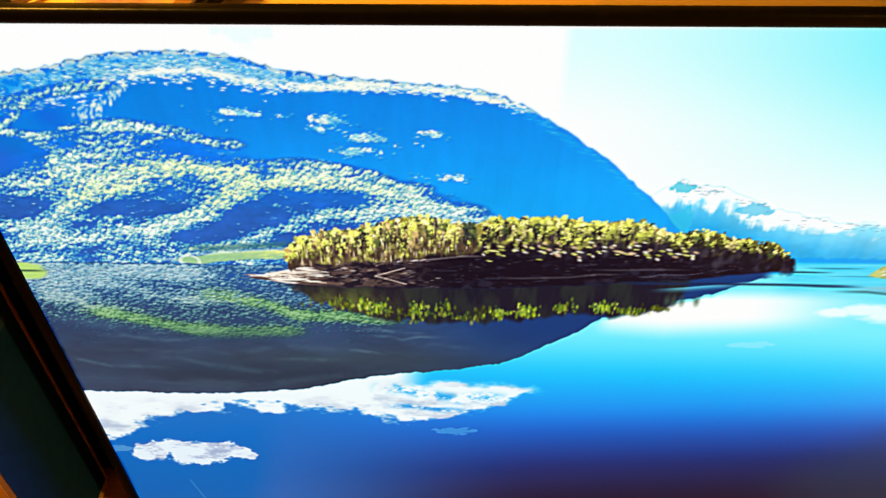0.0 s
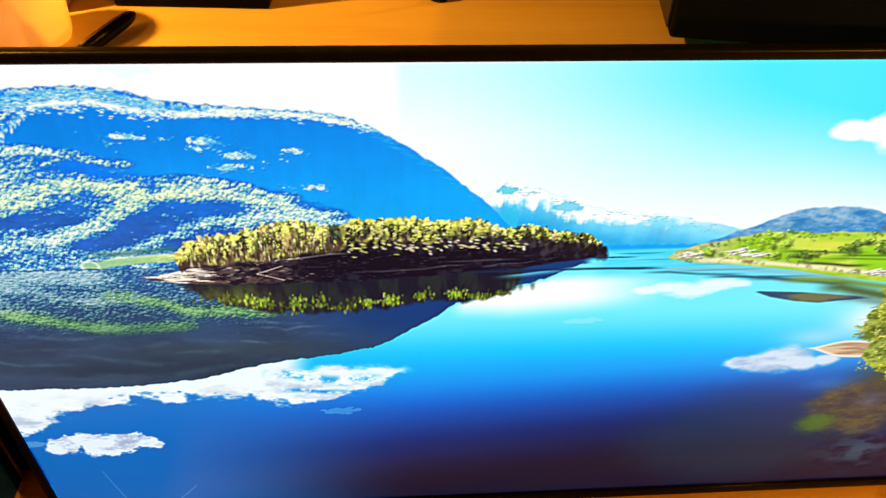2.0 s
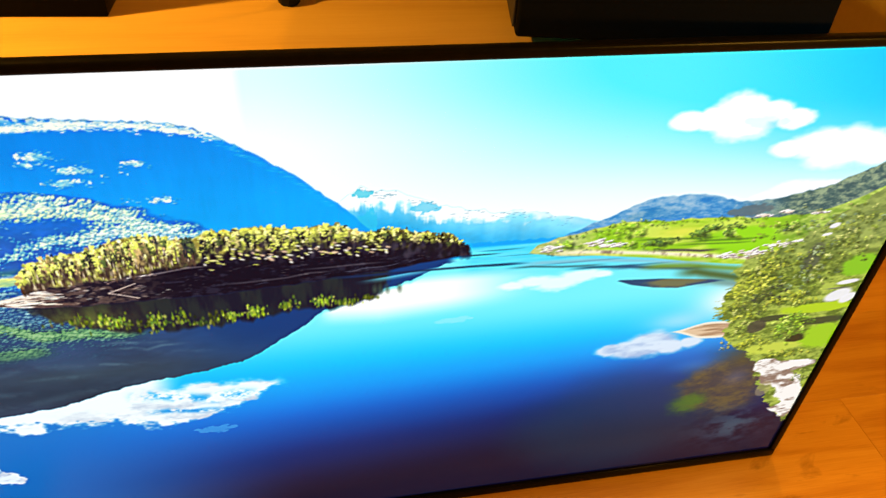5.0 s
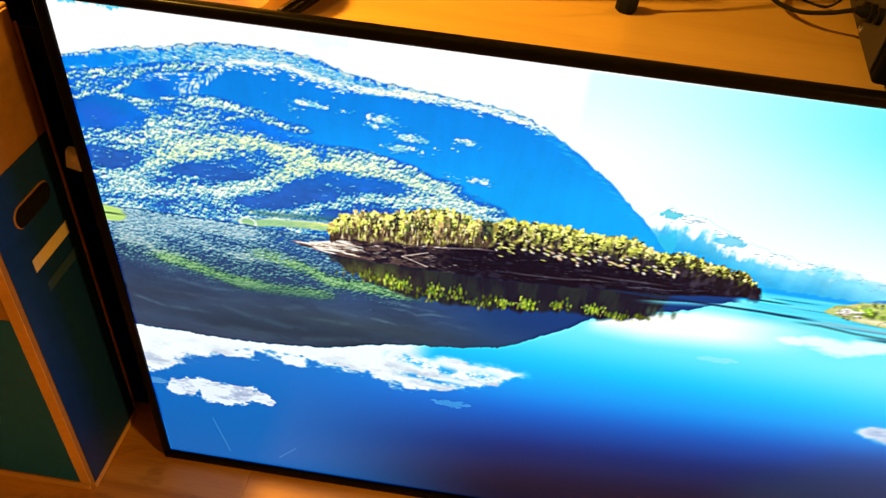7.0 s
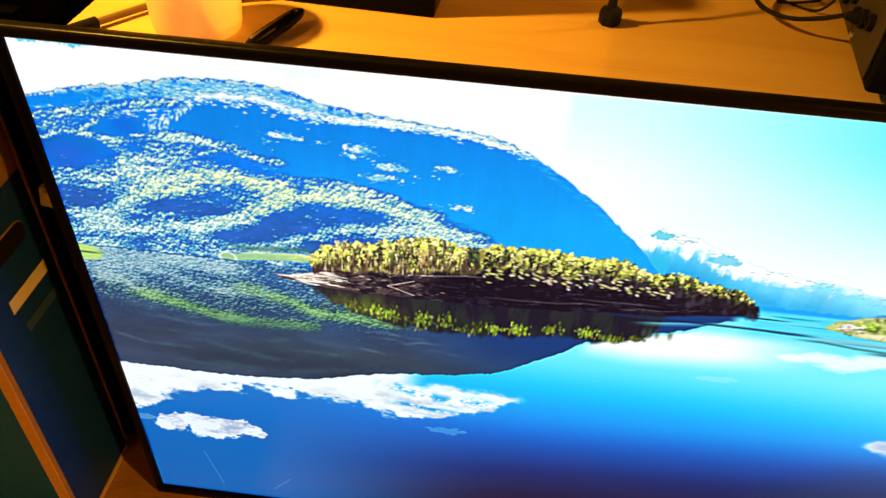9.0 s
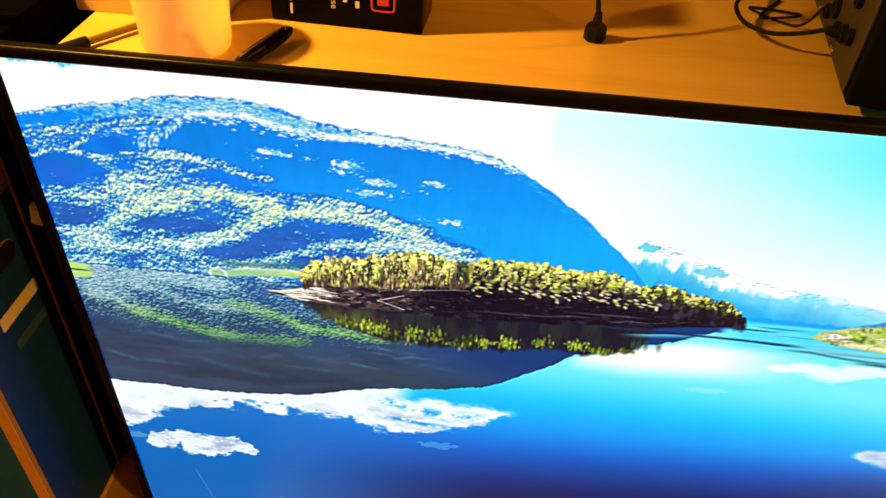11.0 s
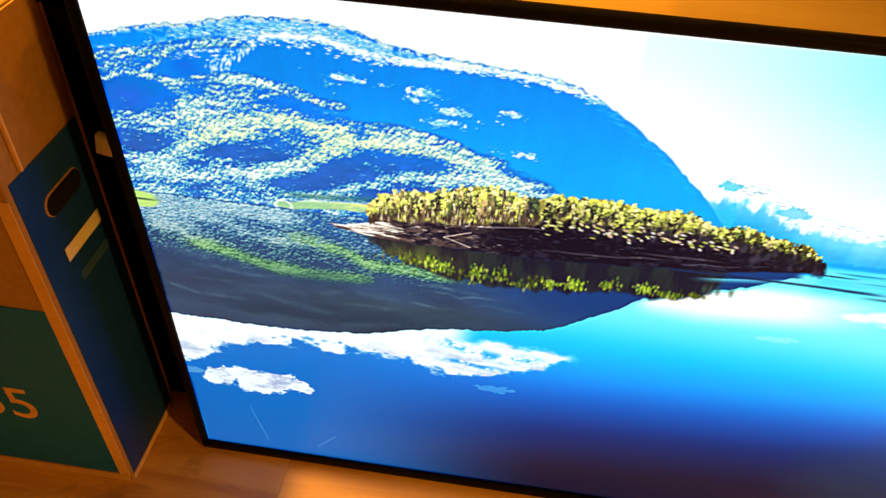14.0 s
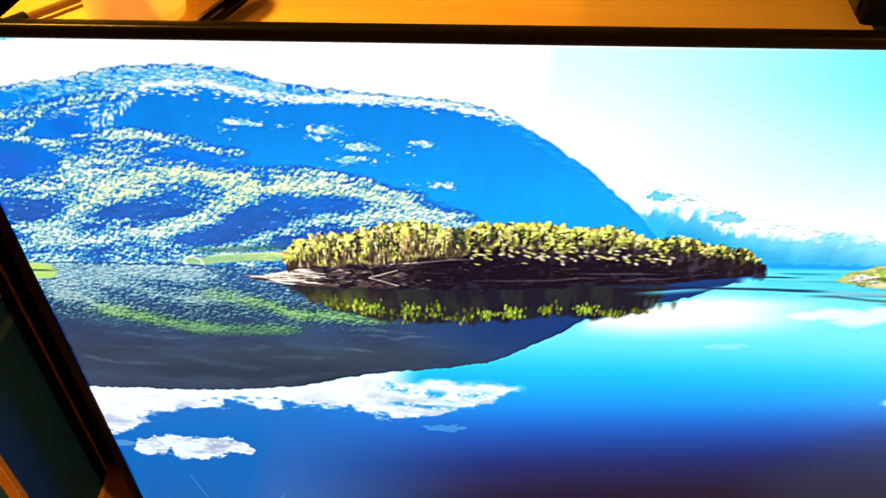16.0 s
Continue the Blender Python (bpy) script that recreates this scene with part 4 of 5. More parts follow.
def paint_shore():
    """Fields, houses and trees on the near right-hand shore."""
    r = np.random.default_rng(88)
    top = outline("0.625,0.336 0.632,0.322 0.647,0.315 0.663,0.307 0.689,0.297 0.717,0.289 0.751,0.293 0.774,0.290 0.81,0.294 0.854,0.302 0.899,0.300 0.929,0.285 0.963,0.258 1,0.22") + jag(0.006, 120, 181)
    low = outline("0.622,0.338 0.654,0.349 0.694,0.356 0.748,0.371 0.786,0.386 0.832,0.400 0.872,0.410 1,0.42")
    inside = step(-0.002, 0.002, V - top[None]) * step(0.002, -0.002, V - low[None]) * step(0.622, 0.630, U)
    lay(inside, mix(rgb(150, 200, 40), rgb(206, 224, 90), step(0.35, 0.65, layers(30, 60, 185))))
    lay(inside * step(0.700, 0.655, U) * 0.7, mix(rgb(150, 160, 120), rgb(216, 206, 170), step(0.4, 0.6, layers(110, 110, 187))))
    lay(inside * blob(0.770, 0.318, 0.022, 0.012), rgb(226, 226, 84))
    lay(inside * step(0.25, 0.5, blob(0.838, 0.345, 0.040, 0.028)), rgb(150, 214, 36))
    lay(inside * step(0.86, 0.90, U) * 0.8, mix(rgb(116, 150, 60), rgb(190, 206, 110), step(0.35, 0.65, layers(80, 90, 188))))
    def bushes(u, v, ru, rv, many, tones_of, size):
        for _ in range(many):
            x, y = u + r.normal(0, ru * 0.5), v + r.normal(0, rv * 0.5)
            crown_of(x, y, size * r.uniform(0.6, 1.2), size * r.uniform(1.0, 1.8), rgb(*r.choice(tones_of)), r, 6, rgb(50, 72, 34))
    deep, fresh = [(84, 122, 50), (60, 92, 50), (130, 164, 70)], [(170, 206, 60), (136, 186, 50), (206, 222, 110)]
    for _ in range(60):
        u = r.uniform(0.66, 0.86)
        bushes(u, np.interp(u, U[0], top) + abs(r.normal(0.002, 0.004)), 0.003, 0.003, 1, deep + fresh, 0.0032)
    bushes(0.658, 0.329, 0.012, 0.010, 14, fresh, 0.0055)
    bushes(0.718, 0.310, 0.022, 0.014, 24, fresh, 0.0055)
    bushes(0.748, 0.340, 0.020, 0.012, 24, deep, 0.0055)
    bushes(0.724, 0.338, 0.020, 0.008, 12, deep + fresh, 0.004)
    bushes(0.792, 0.328, 0.014, 0.012, 18, deep, 0.0055)
    bushes(0.820, 0.331, 0.012, 0.010, 14, deep + fresh, 0.0060)
    bushes(0.815, 0.315, 0.030, 0.006, 20, deep, 0.0045)
    bushes(0.880, 0.325, 0.014, 0.012, 20, deep + fresh, 0.0050)
    bushes(0.665, 0.344, 0.030, 0.004, 10, deep, 0.003)
    for line, w in (("0.745,0.330 0.790,0.336", 0.0020), ("0.800,0.342 0.835,0.345", 0.0022), ("0.790,0.348 0.830,0.352", 0.0015)):
        lay(inside * near(line, w) * 0.7, rgb(60, 96, 40))
    lay(near("0.765,0.357 0.782,0.360 0.796,0.364", 0.0028), rgb(64, 60, 70))
    # the walled waterside and the houses
    lay(near("0.670,0.345 0.693,0.348 0.750,0.361 0.816,0.379 0.850,0.390", 0.0050), mix(rgb(246, 234, 200), rgb(150, 128, 112), step(0.5, 0.75, layers(130, 60, 189))))
    for u, v, ru, rv, many in ((0.690, 0.327, 0.012, 0.008, 22), (0.705, 0.336, 0.014, 0.004, 14), (0.830, 0.380, 0.016, 0.006, 26), (0.855, 0.376, 0.016, 0.007, 30), (0.880, 0.364, 0.016, 0.008, 26), (0.904, 0.358, 0.010, 0.006, 12), (0.851, 0.296, 0.008, 0.003, 8), (0.872, 0.292, 0.010, 0.003, 9), (0.905, 0.299, 0.012, 0.003, 9), (0.648, 0.333, 0.014, 0.006, 16)):
        for _ in range(many):
            a, b = u + r.normal(0, ru * 0.5), v + r.normal(0, rv * 0.5)
            dab(a + 0.001, b + 0.002, r.uniform(0.0015, 0.004), 0.0016, rgb(120, 104, 110), 0.7, 0.4)
            dab(a, b, r.uniform(0.0016, 0.0048), r.uniform(0.0014, 0.0030), rgb(*r.choice([(255, 252, 252), (244, 232, 230), (232, 214, 196), (255, 255, 255)])), 0.95, 0.3, -1.0)
    # mirror images along the waterline
    for line, w, c, k in (("0.640,0.362 0.690,0.365 0.750,0.378 0.79,0.390", 0.0045, rgb(150, 176, 200), 0.6), ("0.630,0.368 0.658,0.374 0.680,0.376", 0.0022, rgb(56, 96, 110), 0.85), ("0.690,0.381 0.702,0.382 0.712,0.384", 0.0028, rgb(30, 74, 110), 0.9), ("0.728,0.387 0.744,0.391 0.775,0.398 0.79,0.402", 0.0042, rgb(34, 70, 116), 0.9), ("0.760,0.392 0.790,0.396 0.815,0.404 0.850,0.415", 0.0065, rgb(112, 152, 56), 0.9), ("0.800,0.412 0.815,0.420 0.850,0.436", 0.011, rgb(66, 96, 50), 0.95), ("0.820,0.440 0.850,0.452", 0.008, rgb(96, 120, 110), 0.6)):
        lay(near(line, w) * k, c)
    hump = step(0.0, 0.003, V - np.interp(U[0], (0.716, 0.722, 0.765, 0.815, 0.85), (0.418, 0.415, 0.420, 0.431, 0.44))[None]) * step(0.0, 0.003, np.interp(U[0], (0.716, 0.735, 0.760, 0.785, 0.805, 0.83, 0.85), (0.417, 0.432, 0.443, 0.449, 0.445, 0.442, 0.45))[None] - V) * step(0.716, 0.720, U) * step(0.84, 0.82, U)
    lay(hump, mix(rgb(36, 66, 116), rgb(108, 112, 84), step(0.35, 0.65, layers(40, 70, 192) * 0.6 + 0.4 * blob(0.775, 0.434, 0.03, 0.012))))
    lay(step(0.25, 0.8, blob(0.890, 0.740, 0.070, 0.110) * (0.6 + 0.8 * layers(40, 40, 199, 4, 0.6))) * 0.95, mix(rgb(104, 88, 56), rgb(64, 60, 66), step(0.3, 0.7, layers(40, 44, 196, 5, 0.7))))
    lay(step(0.3, 0.9, blob(0.850, 0.790, 0.030, 0.045) * (0.5 + layers(50, 50, 202, 4, 0.7))) * 0.7, rgb(74, 118, 40))
    lay(blob(0.905, 0.650, 0.040, 0.035) * 0.7, rgb(92, 84, 40))
    lay(blob(0.900, 0.720, 0.014, 0.022) * 0.4, rgb(110, 104, 140))
    lay(blob(0.930, 0.890, 0.050, 0.060) * 0.6 * step(0.25, 0.7, layers(50, 50, 204)), rgb(84, 108, 128))
    lay(blob(0.840, 0.665, 0.030, 0.020) * 0.5, rgb(70, 110, 210))
    # shingle spit
    tongue = 0.026 * step(0.785, 0.850, U) + jag(0.004, 90, 198)[None] * step(0.79, 0.81, U)
    ridge = np.abs(V - 0.563 - 0.12 * (U - 0.80))
    shingle = step(0.0, 0.004, tongue - ridge) * step(0.788, 0.794, U) * step(0.90, 0.88, U)
    lay(shingle * 0.95, rgb(250, 232, 214))
    lay(step(0.005, 0.011, tongue - ridge) * shingle, mix(rgb(222, 190, 160), rgb(166, 128, 100), step(0.4, 0.7, layers(16, 110, 203, 4, 0.7))))
    # the wooded bank in front
    side = np.interp(V[:, 0], (0.20, 0.262, 0.313, 0.366, 0.395, 0.425, 0.45, 0.474, 0.517, 0.562, 0.602, 0.646, 0.689, 0.714, 0.79, 0.844, 0.912, 1.0), (0.995, 0.966, 0.925, 0.900, 0.850, 0.846, 0.849, 0.842, 0.841, 0.862, 0.868, 0.898, 0.922, 0.922, 0.952, 0.969, 1.01, 1.04))
    bank = step(-0.002, 0.002, U - side[:, None] - (layers(46, 60, 201, 4, 0.7) - 0.5) * 0.030) * step(0.22, 0.26, V)
    lay(bank, mix(rgb(96, 116, 46), rgb(176, 190, 84), step(0.3, 0.7, layers(70, 80, 205, 4, 0.7))))
    torn = 0.45 + 1.1 * layers(70, 80, 206, 4, 0.75)
    lay(bank * step(0.45, 0.34, V) * 0.45, rgb(140, 152, 104))
    lay(bank * step(0.3, 0.6, torn * blob(0.985, 0.430, 0.022, 0.030)), rgb(136, 192, 44))
    lay(bank * step(0.3, 0.6, torn * blob(0.960, 0.535, 0.050, 0.014)), rgb(180, 206, 44))
    lay(bank * step(0.3, 0.6, torn * blob(0.985, 0.618, 0.030, 0.040)), rgb(160, 200, 44))
    lay(bank * step(0.3, 0.6, torn * blob(0.925, 0.640, 0.040, 0.018)), rgb(196, 206, 80))
    lay(bank * step(0.3, 0.6, torn * np.clip(blob(0.975, 0.572, 0.032, 0.011) + blob(0.915, 0.553, 0.022, 0.009), 0, 1)), rgb(66, 78, 50))
    lay(bank * step(0.3, 0.6, torn * blob(0.896, 0.572, 0.012, 0.018)) * 0.8, rgb(60, 58, 60))
    lay(bank * step(0.3, 0.6, torn * blob(0.952, 0.616, 0.014, 0.012)), rgb(52, 56, 36))
    lay(bank * step(0.3, 0.7, blob(0.925, 0.405, 0.012, 0.045)) * 0.8, rgb(72, 80, 74))
    olive, gold, grey = [(132, 150, 56), (170, 180, 80), (96, 112, 50), (206, 206, 120)], [(186, 190, 60), (214, 212, 90), (150, 160, 54)], [(140, 158, 120), (110, 130, 100), (176, 190, 140)]
    bushes(0.930, 0.330, 0.070, 0.040, 70, olive + grey, 0.0050)
    bushes(0.885, 0.410, 0.030, 0.036, 90, olive + gold, 0.0056)
    bushes(0.930, 0.430, 0.030, 0.070, 80, grey + olive, 0.0060)
    bushes(0.955, 0.380, 0.030, 0.050, 50, olive, 0.0056)
    bushes(0.872, 0.460, 0.024, 0.036, 80, gold, 0.0060)
    bushes(0.868, 0.515, 0.022, 0.030, 70, gold + olive, 0.0060)
    bushes(0.894, 0.495, 0.020, 0.030, 50, [(84, 100, 60), (120, 130, 60), (60, 70, 56)], 0.0060)
    bushes(0.925, 0.505, 0.026, 0.020, 40, gold, 0.0055)
    bushes(0.940, 0.577, 0.022, 0.034, 80, [(180, 214, 60), (140, 186, 56), (214, 232, 110), (104, 140, 50)], 0.0062)
    bushes(0.895, 0.615, 0.026, 0.022, 40, gold, 0.0050)
    bushes(0.875, 0.575, 0.014, 0.024, 24, olive, 0.0050)
    for u, v, ru, rv in ((0.978, 0.505, 0.016, 0.020), (0.982, 0.472, 0.014, 0.007), (0.932, 0.331, 0.006, 0.007), (0.928, 0.350, 0.006, 0.004), (0.992, 0.515, 0.010, 0.016)):
        dab(u, v, ru, rv, rgb(238, 232, 244), 0.95, 0.3, -0.4)
    dab(0.975, 0.487, 0.020, 0.0022, rgb(96, 96, 100), 0.8)
    # pale cliff at the foot of the bank
    rock = np.clip(blob(0.928, 0.690, 0.016, 0.020) + blob(0.948, 0.725, 0.018, 0.034) + blob(0.976, 0.770, 0.018, 0.040) + blob(0.994, 0.840, 0.016, 0.050) + blob(0.975, 0.700, 0.026, 0.014) + 0.6 * blob(0.965, 0.845, 0.022, 0.012), 0, 1)
    rock = step(0.40, 0.55, rock + (layers(60, 60, 211, 4, 0.7) - 0.5) * 0.5) * step(0.0, 0.004, U - side[:, None] + 0.006)
    lay(rock, mix(rgb(244, 236, 236), rgb(140, 116, 104), step(0.46, 0.66, layers(36, 50, 215, 4, 0.65))))
    bushes(0.985, 0.735, 0.014, 0.020, 22, olive, 0.0045)
    bushes(0.950, 0.660, 0.030, 0.010, 24, gold, 0.0045)
    lay(step(0.45, 0.6, blob(0.945, 0.770, 0.012, 0.030)) * 0.5, rgb(176, 160, 120))


for stage in (paint_sky, paint_far, paint_mountain, crest_patches, paint_woods, paint_water, paint_mirror, paint_shore, paint_island):
    stage()


def blurred(a, reach):
    """The mean over a small square."""
    for axis in (0, 1):
        a = sum(np.roll(a, k, axis) for k in range(-reach, reach + 1)) / (2 * reach + 1)
    return a


# the panel sharpens what it shows
image = np.clip(image, 0, 1)
image = 0.88 * image + 0.12 * blurred(image, 1)
image = mix(image, blurred(blurred(image, 1), 1), step(0.57, 0.66, U) * 0.4)
image[..., 1] += 0.16 * np.maximum(image[..., 2] - image[..., 1], 0) + 0.02 * image[..., 1]
image[..., 0] -= 0.10 * np.maximum(image[..., 2] - image[..., 0], 0)
image = np.clip(image, 0, 1)
image = np.clip(image + 0.75 * (image - blurred(image, 3)), 0, 1)
SHOWN = np.where(image <= 0.04045, image / 12.92, ((image + 0.055) / 1.055) ** 2.4)

# ---- the television ----
SCREEN_W, SCREEN_H, SCREEN_Z = 1.21, 0.68, 0.022
television = thing("television", "large flat black television showing a mountain lake, standing on the floor", "television")


def screen_mesh():
    me = bpy.data.meshes.new("screen")
    xs, zs = np.linspace(-SCREEN_W / 2, SCREEN_W / 2, NX), np.linspace(SCREEN_Z + SCREEN_H, SCREEN_Z, NY)
    gx, gz = np.meshgrid(xs, zs)
    co = np.stack([gx, np.zeros_like(gx), gz], -1).reshape(-1, 3)
    k = np.arange((NY - 1) * NX).reshape(NY - 1, NX)[:, :-1].ravel()
    quads = np.stack([k + NX, k + NX + 1, k + 1, k], 1)
    me.vertices.add(len(co))
    me.vertices.foreach_set("co", co.ravel().astype(np.float32))
    me.loops.add(quads.size)
    me.loops.foreach_set("vertex_index", quads.ravel().astype(np.int32))
    me.polygons.add(len(quads))
    me.polygons.foreach_set("loop_start", (np.arange(len(quads)) * 4).astype(np.int32))
    me.update(calc_edges=True)
    layer = me.attributes.new("shown", "FLOAT_COLOR", "POINT")
    four = np.concatenate([SHOWN.reshape(-1, 3), np.ones((NX * NY, 1))], 1)
    layer.data.foreach_set("color", four.ravel().astype(np.float32))
    me.materials.append(LIT_PANEL)
    return me


screen = new("screen", screen_mesh())
screen.parent = television
tagged(screen, "lit screen showing a blue mountain lake with a wooded island")
X, B = SCREEN_W / 2, 0.011
ZB, ZT = SCREEN_Z, SCREEN_Z + SCREEN_H
part("top_bezel", block(-X - B, X + B, -0.004, 0.009, ZT, ZT + 0.012, 0.0035, 4), BEZEL_GLOSS, television, "narrow glossy black bezel")
part("bottom_bezel", block(-X - B, X + B, -0.004, 0.020, 0.004, ZB, 0.0025, 3), BLACK_GLOSS, television)
part("side_bezel", block(-X - B, -X, -0.0042, 0.0195, ZB, ZT, 0.002, 3), BLACK_GLOSS, television)
part("side_bezel", block(X, X + B, -0.0042, 0.0195, ZB, ZT, 0.002, 3), BLACK_GLOSS, television)
part("back_cover", block(-X, X, 0.004, 0.026, ZB - 0.004, ZT - 0.022, 0.004), BLACK_MATT, television)
part("back_housing", block(-0.45, 0.45, 0.0255, 0.068, 0.05, 0.40, 0.012, 3), BLACK_MATT, television)
for fx in (-0.38, 0.38):
    part("foot", block(fx - 0.02, fx + 0.02, -0.002, 0.066, 0.0, 0.012, 0.003), BLACK_MATT, television)


FACING = pose(0, 0, 0, 90, 0, 0)

# ---- desk behind the television ----
DESK_Z = 0.665
DX0, DX1, DY0, DY1 = -0.615, 0.500, 0.032, 0.80
desk = thing("desk", "plain beech veneered desk with things lying on it", "desk")
part("desktop", block(DX0, DX1, DY0, DY1, DESK_Z - 0.025, DESK_Z, 0.002), DESK_WOOD, desk)
for lx in (DX0 + 0.010, DX1 - 0.030):
    part("side_panel", block(lx, lx + 0.02, DY0 + 0.05, DY1 - 0.02, 0, DESK_Z - 0.0255, 0.001), DESK_EDGE, desk)
part("back_panel", block(DX0 + 0.031, DX1 - 0.031, DY1 - 0.06, DY1 - 0.042, 0.25, DESK_Z - 0.026, 0.001), DESK_EDGE, desk)

# near-black cabinet shape added for the dark gap between packing box and desk
cabinet = thing("cabinet", "near-black cabinet shape standing for the dark space behind a cardboard box", "cabinet")
part("body", block(-1.30, -0.632, 0.085, 0.62, 0.0, 0.70, 0.003), GAP_BLACK, cabinet)
door = part("door", block(-1.29, -0.640, 0.068, 0.0845, 0.03, 0.635, 0.003), GAP_BLACK, cabinet)
part("drawer_front", block(-1.29, -0.640, 0.068, 0.0845, 0.640, 0.690, 0.003), GAP_BLACK, cabinet)


def latch():
    bm = block(-0.010, 0.010, -0.010, 0.0, -0.013, 0.013, 0.002)
    other = block(-0.004, 0.012, -0.014, -0.009, -0.004, 0.012, 0.002)
    me = bpy.data.meshes.new("temp")
    other.to_mesh(me)
    other.free()
    bm.from_mesh(me)
    bpy.data.meshes.remove(me)
    return bm


part("latch", latch(), LATCH_METAL, door, "small chrome latch", pose(-0.664, 0.066, 0.482, 0, 12, 0))

# packing box at the side of the television
SIDEWAYS = Matrix(((0, 0, 1, 0), (1, 0, 0, 0), (0, 1, 0, 0), (0, 0, 0, 1)))
carton = thing("carton", "tall brown cardboard television box with teal and navy print", "box")
CX0, CX1, CY0, CY1, CZ = -1.55, -0.690, -0.070, 0.064, 0.66
part("body", block(CX0, CX1, CY0, CY1, 0.002, CZ, 0.003, 3), CARD, carton)
part("front_print", block(CX0 + 0.02, CX1 - 0.016, CY0 - 0.0012, CY0 - 0.0002, 0.020, 0.345), TEAL_PRINT, carton, "teal printed panel")
part("side_print", block(CX1 + 0.0002, CX1 + 0.0012, CY0 + 0.006, CY1 - 0.003, 0.014, 0.515), NAVY_PRINT, carton, "dark navy printed side")
# same card as the body; its brighter lighting is put into the colour
part("corner_strip", block(CX1 - 0.0155, CX1 - 0.001, CY0 - 0.0013, CY0 - 0.0002, 0.017, 0.50), CARD_PALE, carton, "bare card margin coloured lighter as if lit")
part("flap", block(CX1 + 0.0013, CX1 + 0.0045, CY0 + 0.028, CY1 - 0.008, 0.521, CZ - 0.002, 0.0012), CARD, carton, "brown side flap folded down")
part("flap_edge", block(CX1 + 0.0014, CX1 + 0.0050, CY0 + 0.0245, CY0 + 0.0278, 0.519, CZ - 0.004), CARD_PALE, carton)
part("rear_edge", block(CX1 + 0.0002, CX1 + 0.0030, CY1 - 0.0028, CY1 + 0.0012, 0.014, 0.64, 0.0008), CARD, carton, "worn brown rear edge")
part("faded_label", block(-0.034, 0.034, -0.007, 0.007, 0, 0.0004), FADED, carton, "faded blue-grey label", pose(CX1 + 0.0014, 0.016, 0.352) @ SIDEWAYS)
part("bottom_edge", block(CX1 + 0.0002, CX1 + 0.0022, CY0 + 0.003, CY1 - 0.003, 0.003, 0.0135), CARD_PALE, carton)
part("base_strip", block(CX0 + 0.02, CX1 - 0.004, CY0 - 0.002, CY0 - 0.0002, 0.003, 0.0155), CARD_PALE, carton)


def oval(length, width, deep, ring=0.0):
    """A flat rounded slot, or the rim round one."""
    bm = bmesh.new()
    n = 28
    def loop(extra, z):
        out = []
        for i in range(n):
            a = 2 * math.pi * i / n
            sx = math.copysign(max(0, length / 2 - width / 2), math.cos(a))
            out.append(bm.verts.new((sx + (width / 2 + extra) * math.cos(a), (width / 2 + extra) * math.sin(a), z)))
        return out
    a, b = loop(0, deep), loop(ring, 0)
    for i in range(n):
        bm.faces.new((a[i], a[(i + 1) % n], b[(i + 1) % n], b[i]))
    if not ring:
        bm.faces.new(a)
    bmesh.ops.recalc_face_normals(bm, faces=bm.faces[:])
    return bm


# no opening is cut: a black oval stands for the shade inside
part("hand_hole", oval(0.066, 0.026, 0.0012), RUBBER, carton, "flat black oval for the shaded inside of a hand hole", pose(CX1 + 0.0013, 0.002, 0.458) @ SIDEWAYS)
part("hand_hole_rim", oval(0.066, 0.026, 0.0016, 0.0016), CARD, carton, "torn pale rim", pose(CX1 + 0.0014, 0.002, 0.458) @ SIDEWAYS)
part("sticker", block(-0.036, 0.036, -0.009, 0.009, 0, 0.0006), STICKER, carton, "white paper sticker", pose(CX1 + 0.0016, 0.008, 0.393) @ SIDEWAYS)
lettering("size_number", "55", 0.090, CARD_PALE, carton, pose(-0.822, CY0 - 0.0016, 0.155) @ FACING, 0.0003, "large thin figures 55")


# ---- things on the desk ----
cup = thing("cup", "frosted white plastic cup standing on the desk", "cup", pose(-0.490, 0.124, DESK_Z))
part("wall", lathe([(0.0, 0.003), (0.036, 0.0), (0.0405, 0.002), (0.0425, 0.008), (0.0445, 0.045), (0.0460, 0.080), (0.0445, 0.080), (0.0425, 0.045), (0.040, 0.010), (0.0, 0.008)], 56), CUP_PLASTIC, cup)
part("rim", lathe([(0.0444, 0.0802), (0.0462, 0.0802), (0.0472, 0.082), (0.0464, 0.084), (0.0448, 0.083), (0.0444, 0.0802)], 56), CUP_PLASTIC, cup, "rolled plastic rim")

tool = thing("pocket_knife", "closed knife with a glossy black rounded handle", "knife", pose(-0.4115, 0.117, DESK_Z + 0.0094, 0, -2.5, 69))


def handle():
    bm = bmesh.new()
    bmesh.ops.create_uvsphere(bm, u_segments=28, v_segments=16, radius=1)
    for v in bm.verts:
        x = math.copysign(abs(v.co.x) ** 0.55, v.co.x)
        v.co = Vector((x * 0.047, v.co.y * 0.0082, v.co.z * 0.0072))
    return bm


part("handle", handle(), BEZEL_GLOSS, tool)
part("blade_back", block(-0.036, 0.026, -0.0012, 0.0012, 0.0050, 0.0074, 0.0005), STEEL, tool, "thin steel back of the blade")
part("rivet", lathe([(0.0, 0.0), (0.003, 0.0), (0.003, 0.0012), (0.0, 0.0018)], 16), CHROME, tool, "", pose(0.033, 0, 0.0048))

driver = thing("screwdriver", "small screwdriver with a tarnished shaft and black grip", "screwdriver", pose(-0.594, 0.084, DESK_Z + 0.0062, 0, 0, 56))
part("grip", tube([(-0.03, 0, 0), (-0.01, 0, 0), (0.022, 0, 0)], 0.006, 14), RUBBER, driver)
